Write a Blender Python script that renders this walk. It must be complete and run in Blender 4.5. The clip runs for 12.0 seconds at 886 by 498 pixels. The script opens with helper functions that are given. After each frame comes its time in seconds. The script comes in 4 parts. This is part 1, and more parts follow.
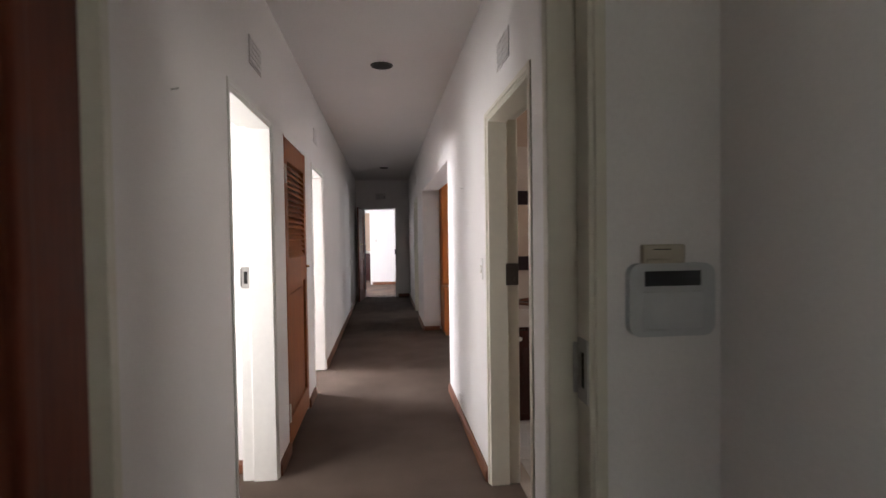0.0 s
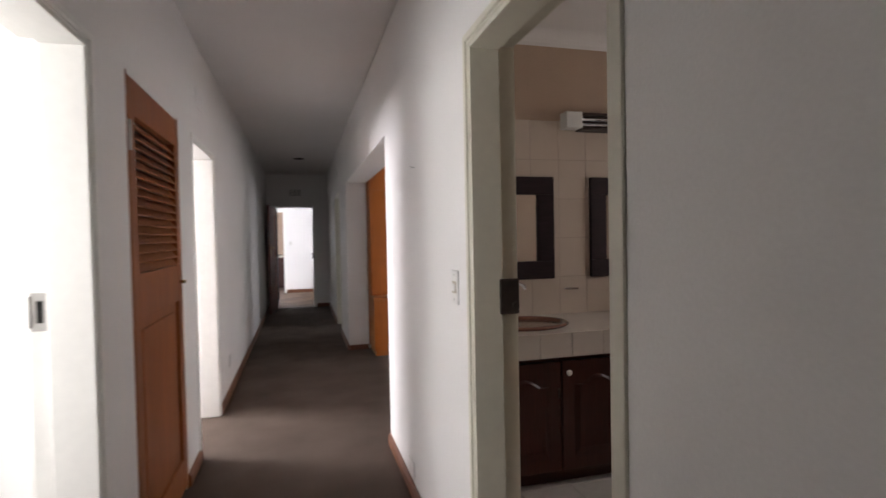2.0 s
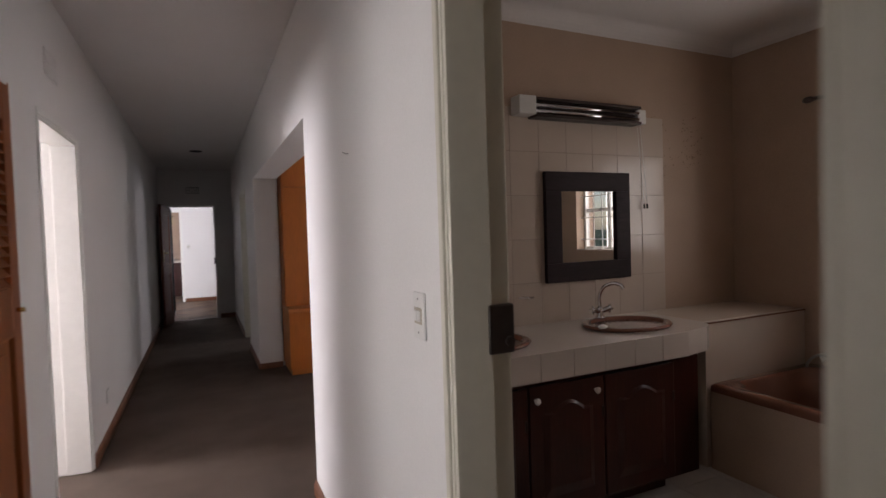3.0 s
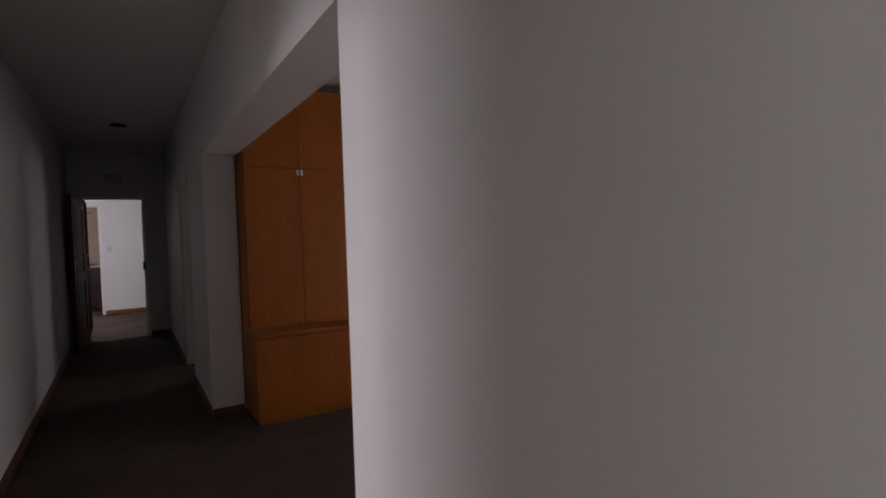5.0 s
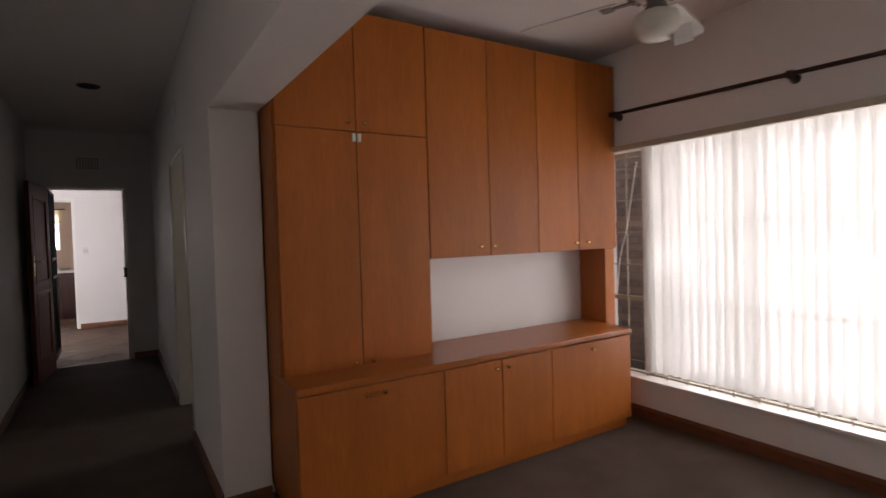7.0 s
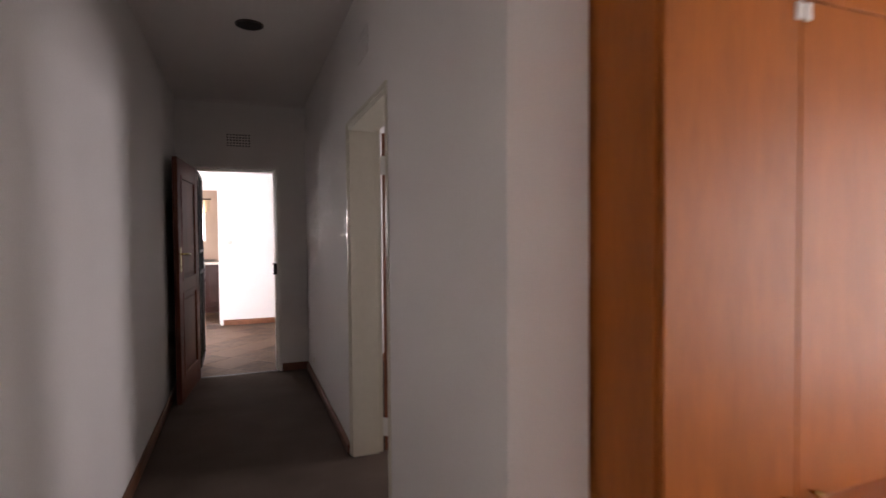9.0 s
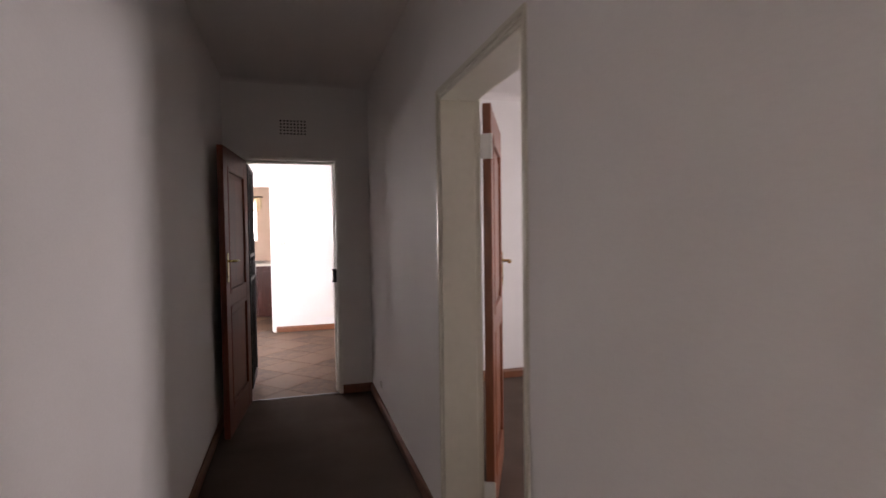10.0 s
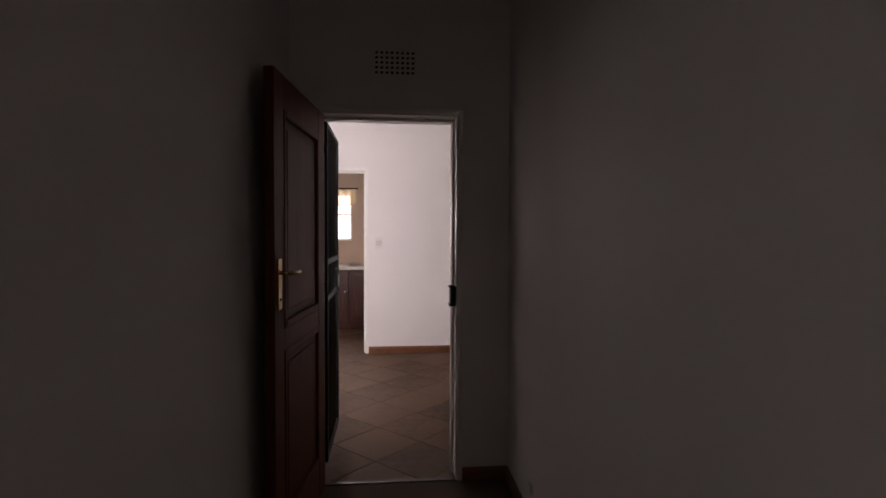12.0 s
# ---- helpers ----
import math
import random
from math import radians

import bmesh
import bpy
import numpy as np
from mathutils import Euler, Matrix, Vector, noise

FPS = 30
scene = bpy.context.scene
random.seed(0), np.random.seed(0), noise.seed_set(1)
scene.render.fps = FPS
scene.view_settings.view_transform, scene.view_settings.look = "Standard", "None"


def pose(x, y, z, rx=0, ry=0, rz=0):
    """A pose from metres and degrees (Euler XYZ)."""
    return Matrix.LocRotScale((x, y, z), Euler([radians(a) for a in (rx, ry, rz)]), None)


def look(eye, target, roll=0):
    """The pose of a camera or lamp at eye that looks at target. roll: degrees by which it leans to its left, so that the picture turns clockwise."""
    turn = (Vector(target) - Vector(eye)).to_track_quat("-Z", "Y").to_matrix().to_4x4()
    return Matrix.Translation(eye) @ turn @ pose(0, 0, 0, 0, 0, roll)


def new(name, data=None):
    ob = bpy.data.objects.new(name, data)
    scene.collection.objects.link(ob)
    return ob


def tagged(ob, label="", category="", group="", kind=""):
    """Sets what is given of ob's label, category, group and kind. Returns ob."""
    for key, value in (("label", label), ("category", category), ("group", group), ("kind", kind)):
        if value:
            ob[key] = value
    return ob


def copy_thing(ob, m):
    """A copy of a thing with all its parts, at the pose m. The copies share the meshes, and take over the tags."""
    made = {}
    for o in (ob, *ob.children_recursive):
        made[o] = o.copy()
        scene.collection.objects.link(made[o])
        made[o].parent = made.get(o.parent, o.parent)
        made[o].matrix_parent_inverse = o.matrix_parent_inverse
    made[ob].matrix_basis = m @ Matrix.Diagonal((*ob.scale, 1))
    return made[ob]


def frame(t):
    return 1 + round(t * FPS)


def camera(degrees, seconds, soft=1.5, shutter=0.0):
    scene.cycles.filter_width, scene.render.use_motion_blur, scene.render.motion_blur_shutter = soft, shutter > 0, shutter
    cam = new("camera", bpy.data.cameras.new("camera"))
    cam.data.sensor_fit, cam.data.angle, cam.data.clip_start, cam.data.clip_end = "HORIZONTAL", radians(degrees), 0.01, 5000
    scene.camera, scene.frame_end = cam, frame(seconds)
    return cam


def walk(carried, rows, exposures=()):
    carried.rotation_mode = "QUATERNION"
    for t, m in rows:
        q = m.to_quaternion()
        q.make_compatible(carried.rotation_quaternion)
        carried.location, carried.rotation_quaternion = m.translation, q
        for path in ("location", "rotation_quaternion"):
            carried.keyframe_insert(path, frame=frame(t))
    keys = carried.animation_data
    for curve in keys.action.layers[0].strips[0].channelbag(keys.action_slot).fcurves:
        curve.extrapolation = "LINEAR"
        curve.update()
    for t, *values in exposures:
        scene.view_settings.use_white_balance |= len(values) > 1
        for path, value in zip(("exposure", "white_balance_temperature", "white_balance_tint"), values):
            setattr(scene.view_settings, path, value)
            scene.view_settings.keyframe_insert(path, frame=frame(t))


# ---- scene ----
cam = camera(80.5, 12.0, shutter=0.5)
PATH = [
    (0, (0.081, 0.717, 1.387), (0.304, 2.704, 1.336), -0.8),
    (0.5, (0.108, 1.026, 1.374), (0.323, 3.013, 1.323), -0.6),
    (1, (0.115, 1.32, 1.391), (0.341, 3.306, 1.343), -0.6),
    (1.5, (0.089, 1.595, 1.398), (0.41, 3.569, 1.348), -0.7),
    (2, (0.093, 1.865, 1.379), (0.618, 3.794, 1.33), -1.1),
    (2.5, (0.113, 2.145, 1.393), (0.827, 4.013, 1.339), -1.4),
    (3, (0.124, 2.431, 1.407), (0.96, 4.247, 1.346), -1.8),
    (3.2, (0.138, 2.585, 1.398), (1.012, 4.383, 1.343), -1.4),
    (5, (0.12, 3.921, 1.398), (1.154, 5.631, 1.332), -1.8),
    (5.5, (0.153, 4.312, 1.391), (1.207, 6.01, 1.326), -1.9),
    (6, (0.164, 4.704, 1.386), (1.236, 6.391, 1.326), -1.9),
    (6.5, (0.215, 5.086, 1.38), (1.289, 6.772, 1.323), -1.8),
    (7, (0.208, 5.506, 1.382), (1.277, 7.196, 1.323), -1.7),
    (7.5, (0.174, 5.93, 1.372), (1.168, 7.665, 1.313), -1.4),
    (7.7, (0.151, 6.119, 1.376), (1.116, 7.869, 1.31), -1.0),
    (9.5, (0.018, 7.651, 1.367), (0.636, 9.553, 1.31), -0.7),
    (10, (0.002, 8.11, 1.409), (0.548, 10.033, 1.341), -0.8),
    (10.5, (0.012, 8.548, 1.399), (0.476, 10.493, 1.333), -0.7),
    (11, (0.017, 8.968, 1.412), (0.406, 10.928, 1.345), -0.4),
    (11.5, (0.01, 9.421, 1.377), (0.304, 11.398, 1.312), -0.3),
    (12, (-0.001, 9.863, 1.379), (0.192, 11.853, 1.321), 0.2),
]
EXPOSURES = [(0.0, 0.68, 6600, 19), (1.0, 0.52, 6550, 18), (1.5, 0.6, 6500, 17), (2.0, 0.5, 6500, 17), (3.0, -0.08, 6600, 21), (5.0, -1.4, 6600, 24), (5.5, -1.15, 6700, 23), (6.0, -1.15, 6800, 21), (6.5, -0.88, 6900, 21),
             (7.0, -0.38, 7050, 23), (7.5, -0.1, 7200, 25), (9.5, 1.02, 7100, 27), (10.0, 1.0, 7150, 27), (10.5, 0.75, 7250, 27), (11.2, 0.25, 7100, 27), (11.5, -0.08, 7100, 28), (12.0, -0.5, 7400, 30)]
walk(cam, [(t, look(eye, target, roll)) for t, eye, target, roll in PATH], EXPOSURES)

# plan: the corridor runs along y; its side walls, ceiling and end wall
XL, XR, CEIL, YEND, THICK, DOOR_H = -0.545, 0.645, 2.69, 12.73, 0.238, 2.03

# ---- light ----
world = bpy.data.worlds.new("sky")
scene.world = world
world.use_nodes = True
sky = world.node_tree.nodes.new("ShaderNodeTexSky")
sky.sky_type, sky.sun_disc = "NISHITA", False
sky.sun_elevation, sky.sun_rotation = radians(48), radians(70)
world.node_tree.links.new(sky.outputs[0], world.node_tree.nodes["Background"].inputs["Color"])
world.node_tree.nodes["Background"].inputs["Strength"].default_value = 0.12
sun = new("sun", bpy.data.lights.new("sun", "SUN"))
sun.data.energy, sun.data.angle, sun.data.color = 0.8, radians(12), (1.0, 0.95, 0.88)
sun.matrix_world = look((8, 3, 8), (0, 0, 0))


def window_light(name, centre, toward, width, height, watts, color=(0.95, 0.98, 1.0)):
    """The sky's light at a window's opening; the lobby's window is an added one."""
    lamp = new(name, bpy.data.lights.new(name, "AREA"))
    lamp.data.shape, lamp.data.size, lamp.data.size_y = "RECTANGLE", width, height
    lamp.data.energy, lamp.data.color = watts, color
    lamp.matrix_world = look(centre, toward)
    return lamp


window_light("sky_light_study", (3.86, 6.7, 1.12), (2.0, 6.7, 1.12), 2.3, 1.6, 55)
window_light("sky_light_toilet", (-2.16, 2.87, 1.5), (-0.9, 3.75, 1.3), 1.1, 1.1, 34, (0.98, 1.0, 0.97))
window_light("sky_light_bedroom", (-3.96, 7.05, 1.7), (-0.6, 5.9, 0.5), 1.45, 1.25, 225, (0.96, 0.98, 1.0))
window_light("sky_light_bath", (3.92, 3.86, 1.62), (2.0, 3.86, 1.62), 1.05, 0.85, 11.5, (1.0, 0.98, 0.91))
window_light("sky_light_spare", (4.0, 10.45, 1.45), (1.5, 12.1, 1.1), 1.5, 1.25, 24, (0.92, 0.96, 1.0))
# added lamp at an unseen opening, brightens the lobby's far wall
window_light("sky_light_lobby", (-1.4, 12.80, 1.5), (-1.4, 16.0, 1.5), 1.0, 1.15, 60, (0.90, 0.95, 1.0))
window_light("sky_light_kitchen", (-1.12, 18.32, 1.6), (-1.1, 16.4, 1.3), 1.0, 0.75, 30)
window_light("sky_light_entry", (-1.66, -0.4, 1.5), (0.3, -0.4, 1.3), 0.9, 1.0, 20, (0.95, 1.0, 0.9))

# ---- materials ----


def material(name, color, rough=0.6, metal=0.0, bump=0.0, scale=60.0, vary=0.12, big=1.5, stretch=None, coat=0.0, spread=0.0, spec=0.5):
    """A painted, woven or plain surface with grain at two scales; spread varies it from piece to piece."""
    m = bpy.data.materials.new(name)
    m.use_nodes = True
    nodes, links = m.node_tree.nodes, m.node_tree.links
    bsdf = nodes["Principled BSDF"]
    bsdf.inputs["Roughness"].default_value, bsdf.inputs["Metallic"].default_value = rough, metal
    bsdf.inputs["Coat Weight"].default_value, bsdf.inputs["Specular IOR Level"].default_value = coat, spec
    bsdf.inputs["Coat Roughness"].default_value = 0.2
    coord = nodes.new("ShaderNodeTexCoord")
    mapping = nodes.new("ShaderNodeMapping")
    mapping.inputs["Scale"].default_value = stretch or (1, 1, 1)
    links.new(coord.outputs["Object"], mapping.inputs[0])
    fine, broad = nodes.new("ShaderNodeTexNoise"), nodes.new("ShaderNodeTexNoise")
    fine.inputs["Scale"].default_value, broad.inputs["Scale"].default_value = scale, big
    fine.inputs["Detail"].default_value, broad.inputs["Detail"].default_value = 4, 3
    for tex in (fine, broad):
        links.new(mapping.outputs[0], tex.inputs["Vector"])
    mean = nodes.new("ShaderNodeMath")
    mean.operation = "ADD"
    links.new(fine.outputs[0], mean.inputs[0])
    links.new(broad.outputs[0], mean.inputs[1])
    last = mean.outputs[0]
    if spread:
        info, more = nodes.new("ShaderNodeObjectInfo"), nodes.new("ShaderNodeMath")
        more.operation, more.inputs[1].default_value = "MULTIPLY_ADD", spread
        links.new(info.outputs["Random"], more.inputs[0])
        links.new(last, more.inputs[2])
        last = more.outputs[0]
    ramp = nodes.new("ShaderNodeValToRGB")
    half = nodes.new("ShaderNodeMath")
    half.operation, half.inputs[1].default_value = "MULTIPLY", 0.5
    links.new(last, half.inputs[0])
    links.new(half.outputs[0], ramp.inputs[0])
    ramp.color_ramp.elements[0].position, ramp.color_ramp.elements[1].position = 0.32, 0.72
    ramp.color_ramp.elements[0].color = (*[c * (1 - vary) for c in color], 1)
    ramp.color_ramp.elements[1].color = (*[min(1, c * (1 + vary)) for c in color], 1)
    links.new(ramp.outputs[0], bsdf.inputs["Base Color"])
    if bump:
        b = nodes.new("ShaderNodeBump")
        b.inputs["Strength"].default_value, b.inputs["Distance"].default_value = bump, 0.004
        links.new(fine.outputs[0], b.inputs["Height"])
        links.new(b.outputs[0], bsdf.inputs["Normal"])
    return m


def sheer(name, color):
    """Thin pale fabric that lets daylight through."""
    m = material(name, color, 0.9, bump=0.2, scale=400, vary=0.05)
    nodes, links = m.node_tree.nodes, m.node_tree.links
    mix, trans = nodes.new("ShaderNodeMixShader"), nodes.new("ShaderNodeBsdfTranslucent")
    trans.inputs[0].default_value = (*color, 1)
    mix.inputs[0].default_value = 0.6
    links.new(nodes["Principled BSDF"].outputs[0], mix.inputs[1])
    links.new(trans.outputs[0], mix.inputs[2])
    gaps, weave = nodes.new("ShaderNodeBsdfTransparent"), nodes.new("ShaderNodeMixShader")
    weave.inputs[0].default_value = 0.12
    links.new(mix.outputs[0], weave.inputs[1])
    links.new(gaps.outputs[0], weave.inputs[2])
    links.new(weave.outputs[0], nodes["Material Output"].inputs[0])
    return m


def clear(name, rough=0.0):
    m = bpy.data.materials.new(name)
    m.use_nodes = True
    b = m.node_tree.nodes["Principled BSDF"]
    b.inputs["Transmission Weight"].default_value, b.inputs["Roughness"].default_value = 1.0, rough
    b.inputs["IOR"].default_value = 1.08
    return m


PAINT = material("wall_paint", (0.79, 0.77, 0.75), 0.7, bump=0.16, scale=150, vary=0.045, big=1.3)
CEILING = material("ceiling_paint", (0.74, 0.71, 0.69), 0.85, bump=0.05, scale=90, vary=0.04)
CREAM = material("frame_enamel", (0.66, 0.63, 0.53), 0.35, bump=0.04, scale=30, vary=0.05)
WHITE_ENAMEL = material("white_enamel", (0.80, 0.79, 0.75), 0.35, bump=0.03, scale=30, vary=0.04)
BEIGE = material("beige_wall_paint", (0.45, 0.325, 0.24), 0.6, bump=0.08, scale=110, vary=0.09, big=3.0)
CARPET = material("brown_carpet", (0.116, 0.086, 0.069), 0.97, bump=0.9, scale=420, vary=0.32, big=2.6, spec=0.08)
SKIRT = material("varnished_skirting", (0.18, 0.062, 0.026), 0.45, bump=0.1, scale=16, vary=0.25, stretch=(8, 1, 8), coat=0.2)
VENEER = material("orange_veneer", (0.37, 0.106, 0.014), 0.45, bump=0.02, scale=14, vary=0.19, big=1.3, stretch=(7, 7, 0.7), coat=0.03, spread=0.3, spec=0.35)
VENEER_TOP = material("orange_veneer_top", (0.37, 0.108, 0.015), 0.35, bump=0.03, scale=14, vary=0.14, stretch=(0.5, 7, 7), coat=0.2)
PINE = material("pine_varnish", (0.28, 0.086, 0.022), 0.48, bump=0.08, scale=12, vary=0.2, stretch=(7, 7, 0.6), coat=0.03)
HARDWOOD = material("red_hardwood", (0.145, 0.038, 0.020), 0.5, bump=0.08, scale=12, vary=0.3, stretch=(8, 8, 0.6), spec=0.22)
LEAFWOOD = material("bedroom_door_wood", (0.26, 0.082, 0.036), 0.36, bump=0.08, scale=12, vary=0.25, stretch=(8, 8, 0.6), coat=0.25)
DARKWOOD = material("dark_cabinet_wood", (0.050, 0.012, 0.008), 0.3, bump=0.06, scale=12, vary=0.3, stretch=(8, 8, 0.6), coat=0.1, spec=0.3)
FRAMEWOOD = material("dark_mirror_frame", (0.026, 0.014, 0.016), 0.55, bump=0.12, scale=14, vary=0.3, stretch=(1, 6, 6), spec=0.15)
TILE = material("white_glazed_tile", (0.62, 0.555, 0.50), 0.16, vary=0.03, scale=5, spread=0.35)
GROUT = material("grout", (0.100, 0.061, 0.040), 0.9, bump=0.3, scale=200, vary=0.1)
WALLTILE = material("beige_wall_tile", (0.56, 0.47, 0.395), 0.18, vary=0.04, scale=5, spread=0.3)
PALEGROUT = material("pale_grout", (0.40, 0.33, 0.275), 0.9, bump=0.3, scale=200, vary=0.1)
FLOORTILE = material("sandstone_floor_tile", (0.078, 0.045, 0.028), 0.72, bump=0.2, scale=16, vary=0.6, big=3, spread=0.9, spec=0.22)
BATHTILE = material("pale_floor_tile", (0.52, 0.49, 0.46), 0.3, bump=0.05, scale=20, vary=0.1, spread=0.3)
BASIN = material("brown_glazed_basin", (0.19, 0.080, 0.052), 0.1, vary=0.08, scale=6, coat=0.5)
CHROME = material("chrome", (0.75, 0.75, 0.77), 0.1, metal=1.0, vary=0.05, scale=20)
BRASS = material("brass", (0.62, 0.42, 0.16), 0.25, metal=1.0, vary=0.12, scale=30)
STEEL = material("dull_steel", (0.42, 0.41, 0.39), 0.38, metal=0.9, vary=0.12, scale=40)
BRONZE = material("dark_lock_metal", (0.06, 0.05, 0.045), 0.4, metal=0.7, vary=0.2, scale=40)
BLACK = material("black_gate_paint", (0.014, 0.013, 0.013), 0.45, bump=0.05, scale=60, vary=0.2, spec=0.2)
# near-black colour that paints the shade inside holes and slots
HOLE_SHADE = material("hole_shade", (0.012, 0.011, 0.010), 0.9, vary=0.2)
ROD = material("dark_curtain_rod", (0.045, 0.022, 0.014), 0.4, vary=0.25, scale=15)
PLASTIC = material("white_plastic", (0.72, 0.71, 0.68), 0.4, vary=0.03)
GREYPLASTIC = material("grey_plastic", (0.52, 0.54, 0.54), 0.45, vary=0.03, scale=200, bump=0.05)
YELLOWED = material("yellowed_plastic", (0.46, 0.41, 0.32), 0.5, vary=0.1, scale=60)
SCREEN = material("unlit_display", (0.02, 0.02, 0.025), 0.2, vary=0.1)
FANMETAL = material("fan_enamel", (0.60, 0.58, 0.54), 0.4, vary=0.08, scale=40)
FANDARK = material("fan_motor_vents", (0.20, 0.18, 0.165), 0.5, vary=0.2, scale=60)
GLOBE = material("frosted_glass_shade", (0.66, 0.65, 0.58), 0.3, vary=0.05)
BLIND = sheer("blind_fabric", (0.84, 0.835, 0.81))
VALANCE = sheer("floral_valance", (0.50, 0.40, 0.26))
GLASS = clear("window_glass")
MIRROR = material("mirror_silver", (0.86, 0.87, 0.87), 0.015, metal=1.0, vary=0.0)
BRICK = material("face_brick", (0.50, 0.36, 0.30), 0.85, bump=0.4, scale=70, vary=0.3, big=9, spread=0.8)
MORTAR = material("mortar", (0.42, 0.39, 0.36), 0.95, bump=0.4, scale=120, vary=0.15)
LAWN = material("lawn", (0.07, 0.10, 0.035), 0.95, bump=0.8, scale=90, vary=0.4)
LEAF = material("leaf_green", (0.06, 0.11, 0.03), 0.55, vary=0.4, scale=9)
BARK = material("bark", (0.11, 0.08, 0.06), 0.9, bump=0.8, scale=30, vary=0.3)
MOULD = material("mould_stain", (0.30, 0.215, 0.155), 0.85, vary=0.3, scale=80)
COUNTERTOP = material("kitchen_top", (0.55, 0.50, 0.43), 0.3, vary=0.12, scale=120)

# ---- mesh helpers ----


def box(bm, x0, x1, y0, y1, z0, z1, bevel=0.0):
    made = bmesh.ops.create_cube(bm, size=1)["verts"]
    for v in made:
        v.co = ((x0 + x1) / 2 + v.co.x * (x1 - x0), (y0 + y1) / 2 + v.co.y * (y1 - y0), (z0 + z1) / 2 + v.co.z * (z1 - z0))
    if bevel:
        bmesh.ops.bevel(bm, geom=list({e for v in made for e in v.link_edges}), offset=bevel, segments=2, profile=0.5, affect="EDGES")
    return bm


def cyl(bm, a, b, r0, r1=None, sides=20):
    a, b = Vector(a), Vector(b)
    turn = (b - a).to_track_quat("Z", "Y").to_matrix().to_4x4()
    bmesh.ops.create_cone(bm, cap_ends=True, segments=sides, radius1=r0, radius2=r0 if r1 is None else r1, depth=(b - a).length,
                          matrix=Matrix.Translation((a + b) / 2) @ turn)
    return bm


def lathe(bm, profile, sides=32, sx=1.0, sy=1.0):
    """Turn (radius, z) pairs round z."""
    rings = [[bm.verts.new((r * sx * math.cos(2 * math.pi * k / sides), r * sy * math.sin(2 * math.pi * k / sides), z)) for k in range(sides)]
             for r, z in profile]
    for low, high in zip(rings, rings[1:]):
        for k in range(sides):
            bm.faces.new((low[k], low[(k + 1) % sides], high[(k + 1) % sides], high[k]))
    for ring in (rings[0], rings[-1]):
        if (ring[0].co - ring[sides // 2].co).length > 1e-4:
            bm.faces.new(ring)
    return bm


def shift(bm, m):
    bmesh.ops.transform(bm, matrix=m, verts=bm.verts)
    return bm


def mesh_of(name, bm, mat, smooth=False):
    bmesh.ops.recalc_face_normals(bm, faces=bm.faces)
    if smooth:
        for f in bm.faces:
            f.smooth = len(f.verts) == 4
    data = bpy.data.meshes.new(name)
    bm.to_mesh(data)
    bm.free()
    data.materials.append(mat)
    return data


def part(name, bm, mat, parent, label="", smooth=False):
    ob = new(name, mesh_of(name, bm, mat, smooth))
    ob.parent = parent
    return tagged(ob, label)


def structure(name, bm, mat, label, category):
    return tagged(new(name, mesh_of(name, bm, mat)), label, category, kind="structure")


def thing(name, m, label, category, group="", kind=""):
    ob = new(name)
    ob.matrix_world = m
    return tagged(ob, label, category, group, kind)


def block(name, x0, x1, y0, y1, z0, z1, mat, parent, label="", bevel=0.003):
    return part(name, box(bmesh.new(), x0, x1, y0, y1, z0, z1, bevel), mat, parent, label)


def bar(name, a, b, r, mat, parent, label="", sides=12):
    return part(name, cyl(bmesh.new(), a, b, r, sides=sides), mat, parent, label, True)


def tube(name, points, r, mat, parent, label=""):
    """A round bent pipe through the points."""
    curve = bpy.data.curves.new(name, "CURVE")
    curve.dimensions, curve.bevel_depth, curve.bevel_resolution, curve.use_fill_caps = "3D", r, 3, True
    line = curve.splines.new("BEZIER")
    line.bezier_points.add(len(points) - 1)
    for p, co in zip(line.bezier_points, points):
        p.co, p.handle_left_type, p.handle_right_type = co, "AUTO", "AUTO"
    rough = bpy.data.objects.new(name, curve)
    data = bpy.data.meshes.new_from_object(rough)
    bpy.data.objects.remove(rough)
    data.materials.append(mat)
    for f in data.polygons:
        f.use_smooth = True
    ob = new(name, data)
    ob.parent = parent
    return tagged(ob, label)


def wall(name, x0, x1, y0, y1, openings=(), mat=PAINT, label="off-white painted plaster wall", z0=0.0, z1=CEIL):
    """A wall block, pierced by openings (from, to, bottom, top) along its longer side."""
    bm = bmesh.new()
    along_y = y1 - y0 > x1 - x0
    a, end = (y0, y1) if along_y else (x0, x1)

    def piece(p, q, low, high):
        if q - p > 1e-4 and high - low > 1e-4:
            box(bm, *((x0, x1, p, q) if along_y else (p, q, y0, y1)), low, high)

    for p, q, low, high in sorted(openings):
        piece(a, p, z0, z1)
        piece(p, q, z0, low)
        piece(p, q, high, z1)
        a = q
    piece(a, end, z0, z1)
    return structure(name, bm, mat, label, "wall")

# ---- large structure ----
ALC0, ALC1 = 5.31, 8.36
L1A, L1B, L2A, L2B, LVA, LVB = 2.96, 3.79, 5.42, 6.28, 4.16, 5.02
BA, BB, R3A, R3B = 2.698, 3.55, 9.50, 10.425
WT, BT, ST = 0.19, 0.165, 0.195
wall("wall_corridor_west", XL - WT, XL, 1.74, YEND, [(L1A, L1B, 0, DOOR_H), (LVA, LVB, 0, 2.04), (L2A, L2B, 0, DOOR_H)])
wall("wall_corridor_east_1", XR, XR + BT, 1.74, 5.262, [(BA, BB, 0, DOOR_H)])
wall("wall_corridor_east_2", XR, XR + THICK, 5.262, 8.62, [(ALC0, ALC1, 0, 2.05)])
wall("wall_corridor_east_3", XR, XR + ST, 8.62, YEND, [(R3A, R3B, 0, DOOR_H)])
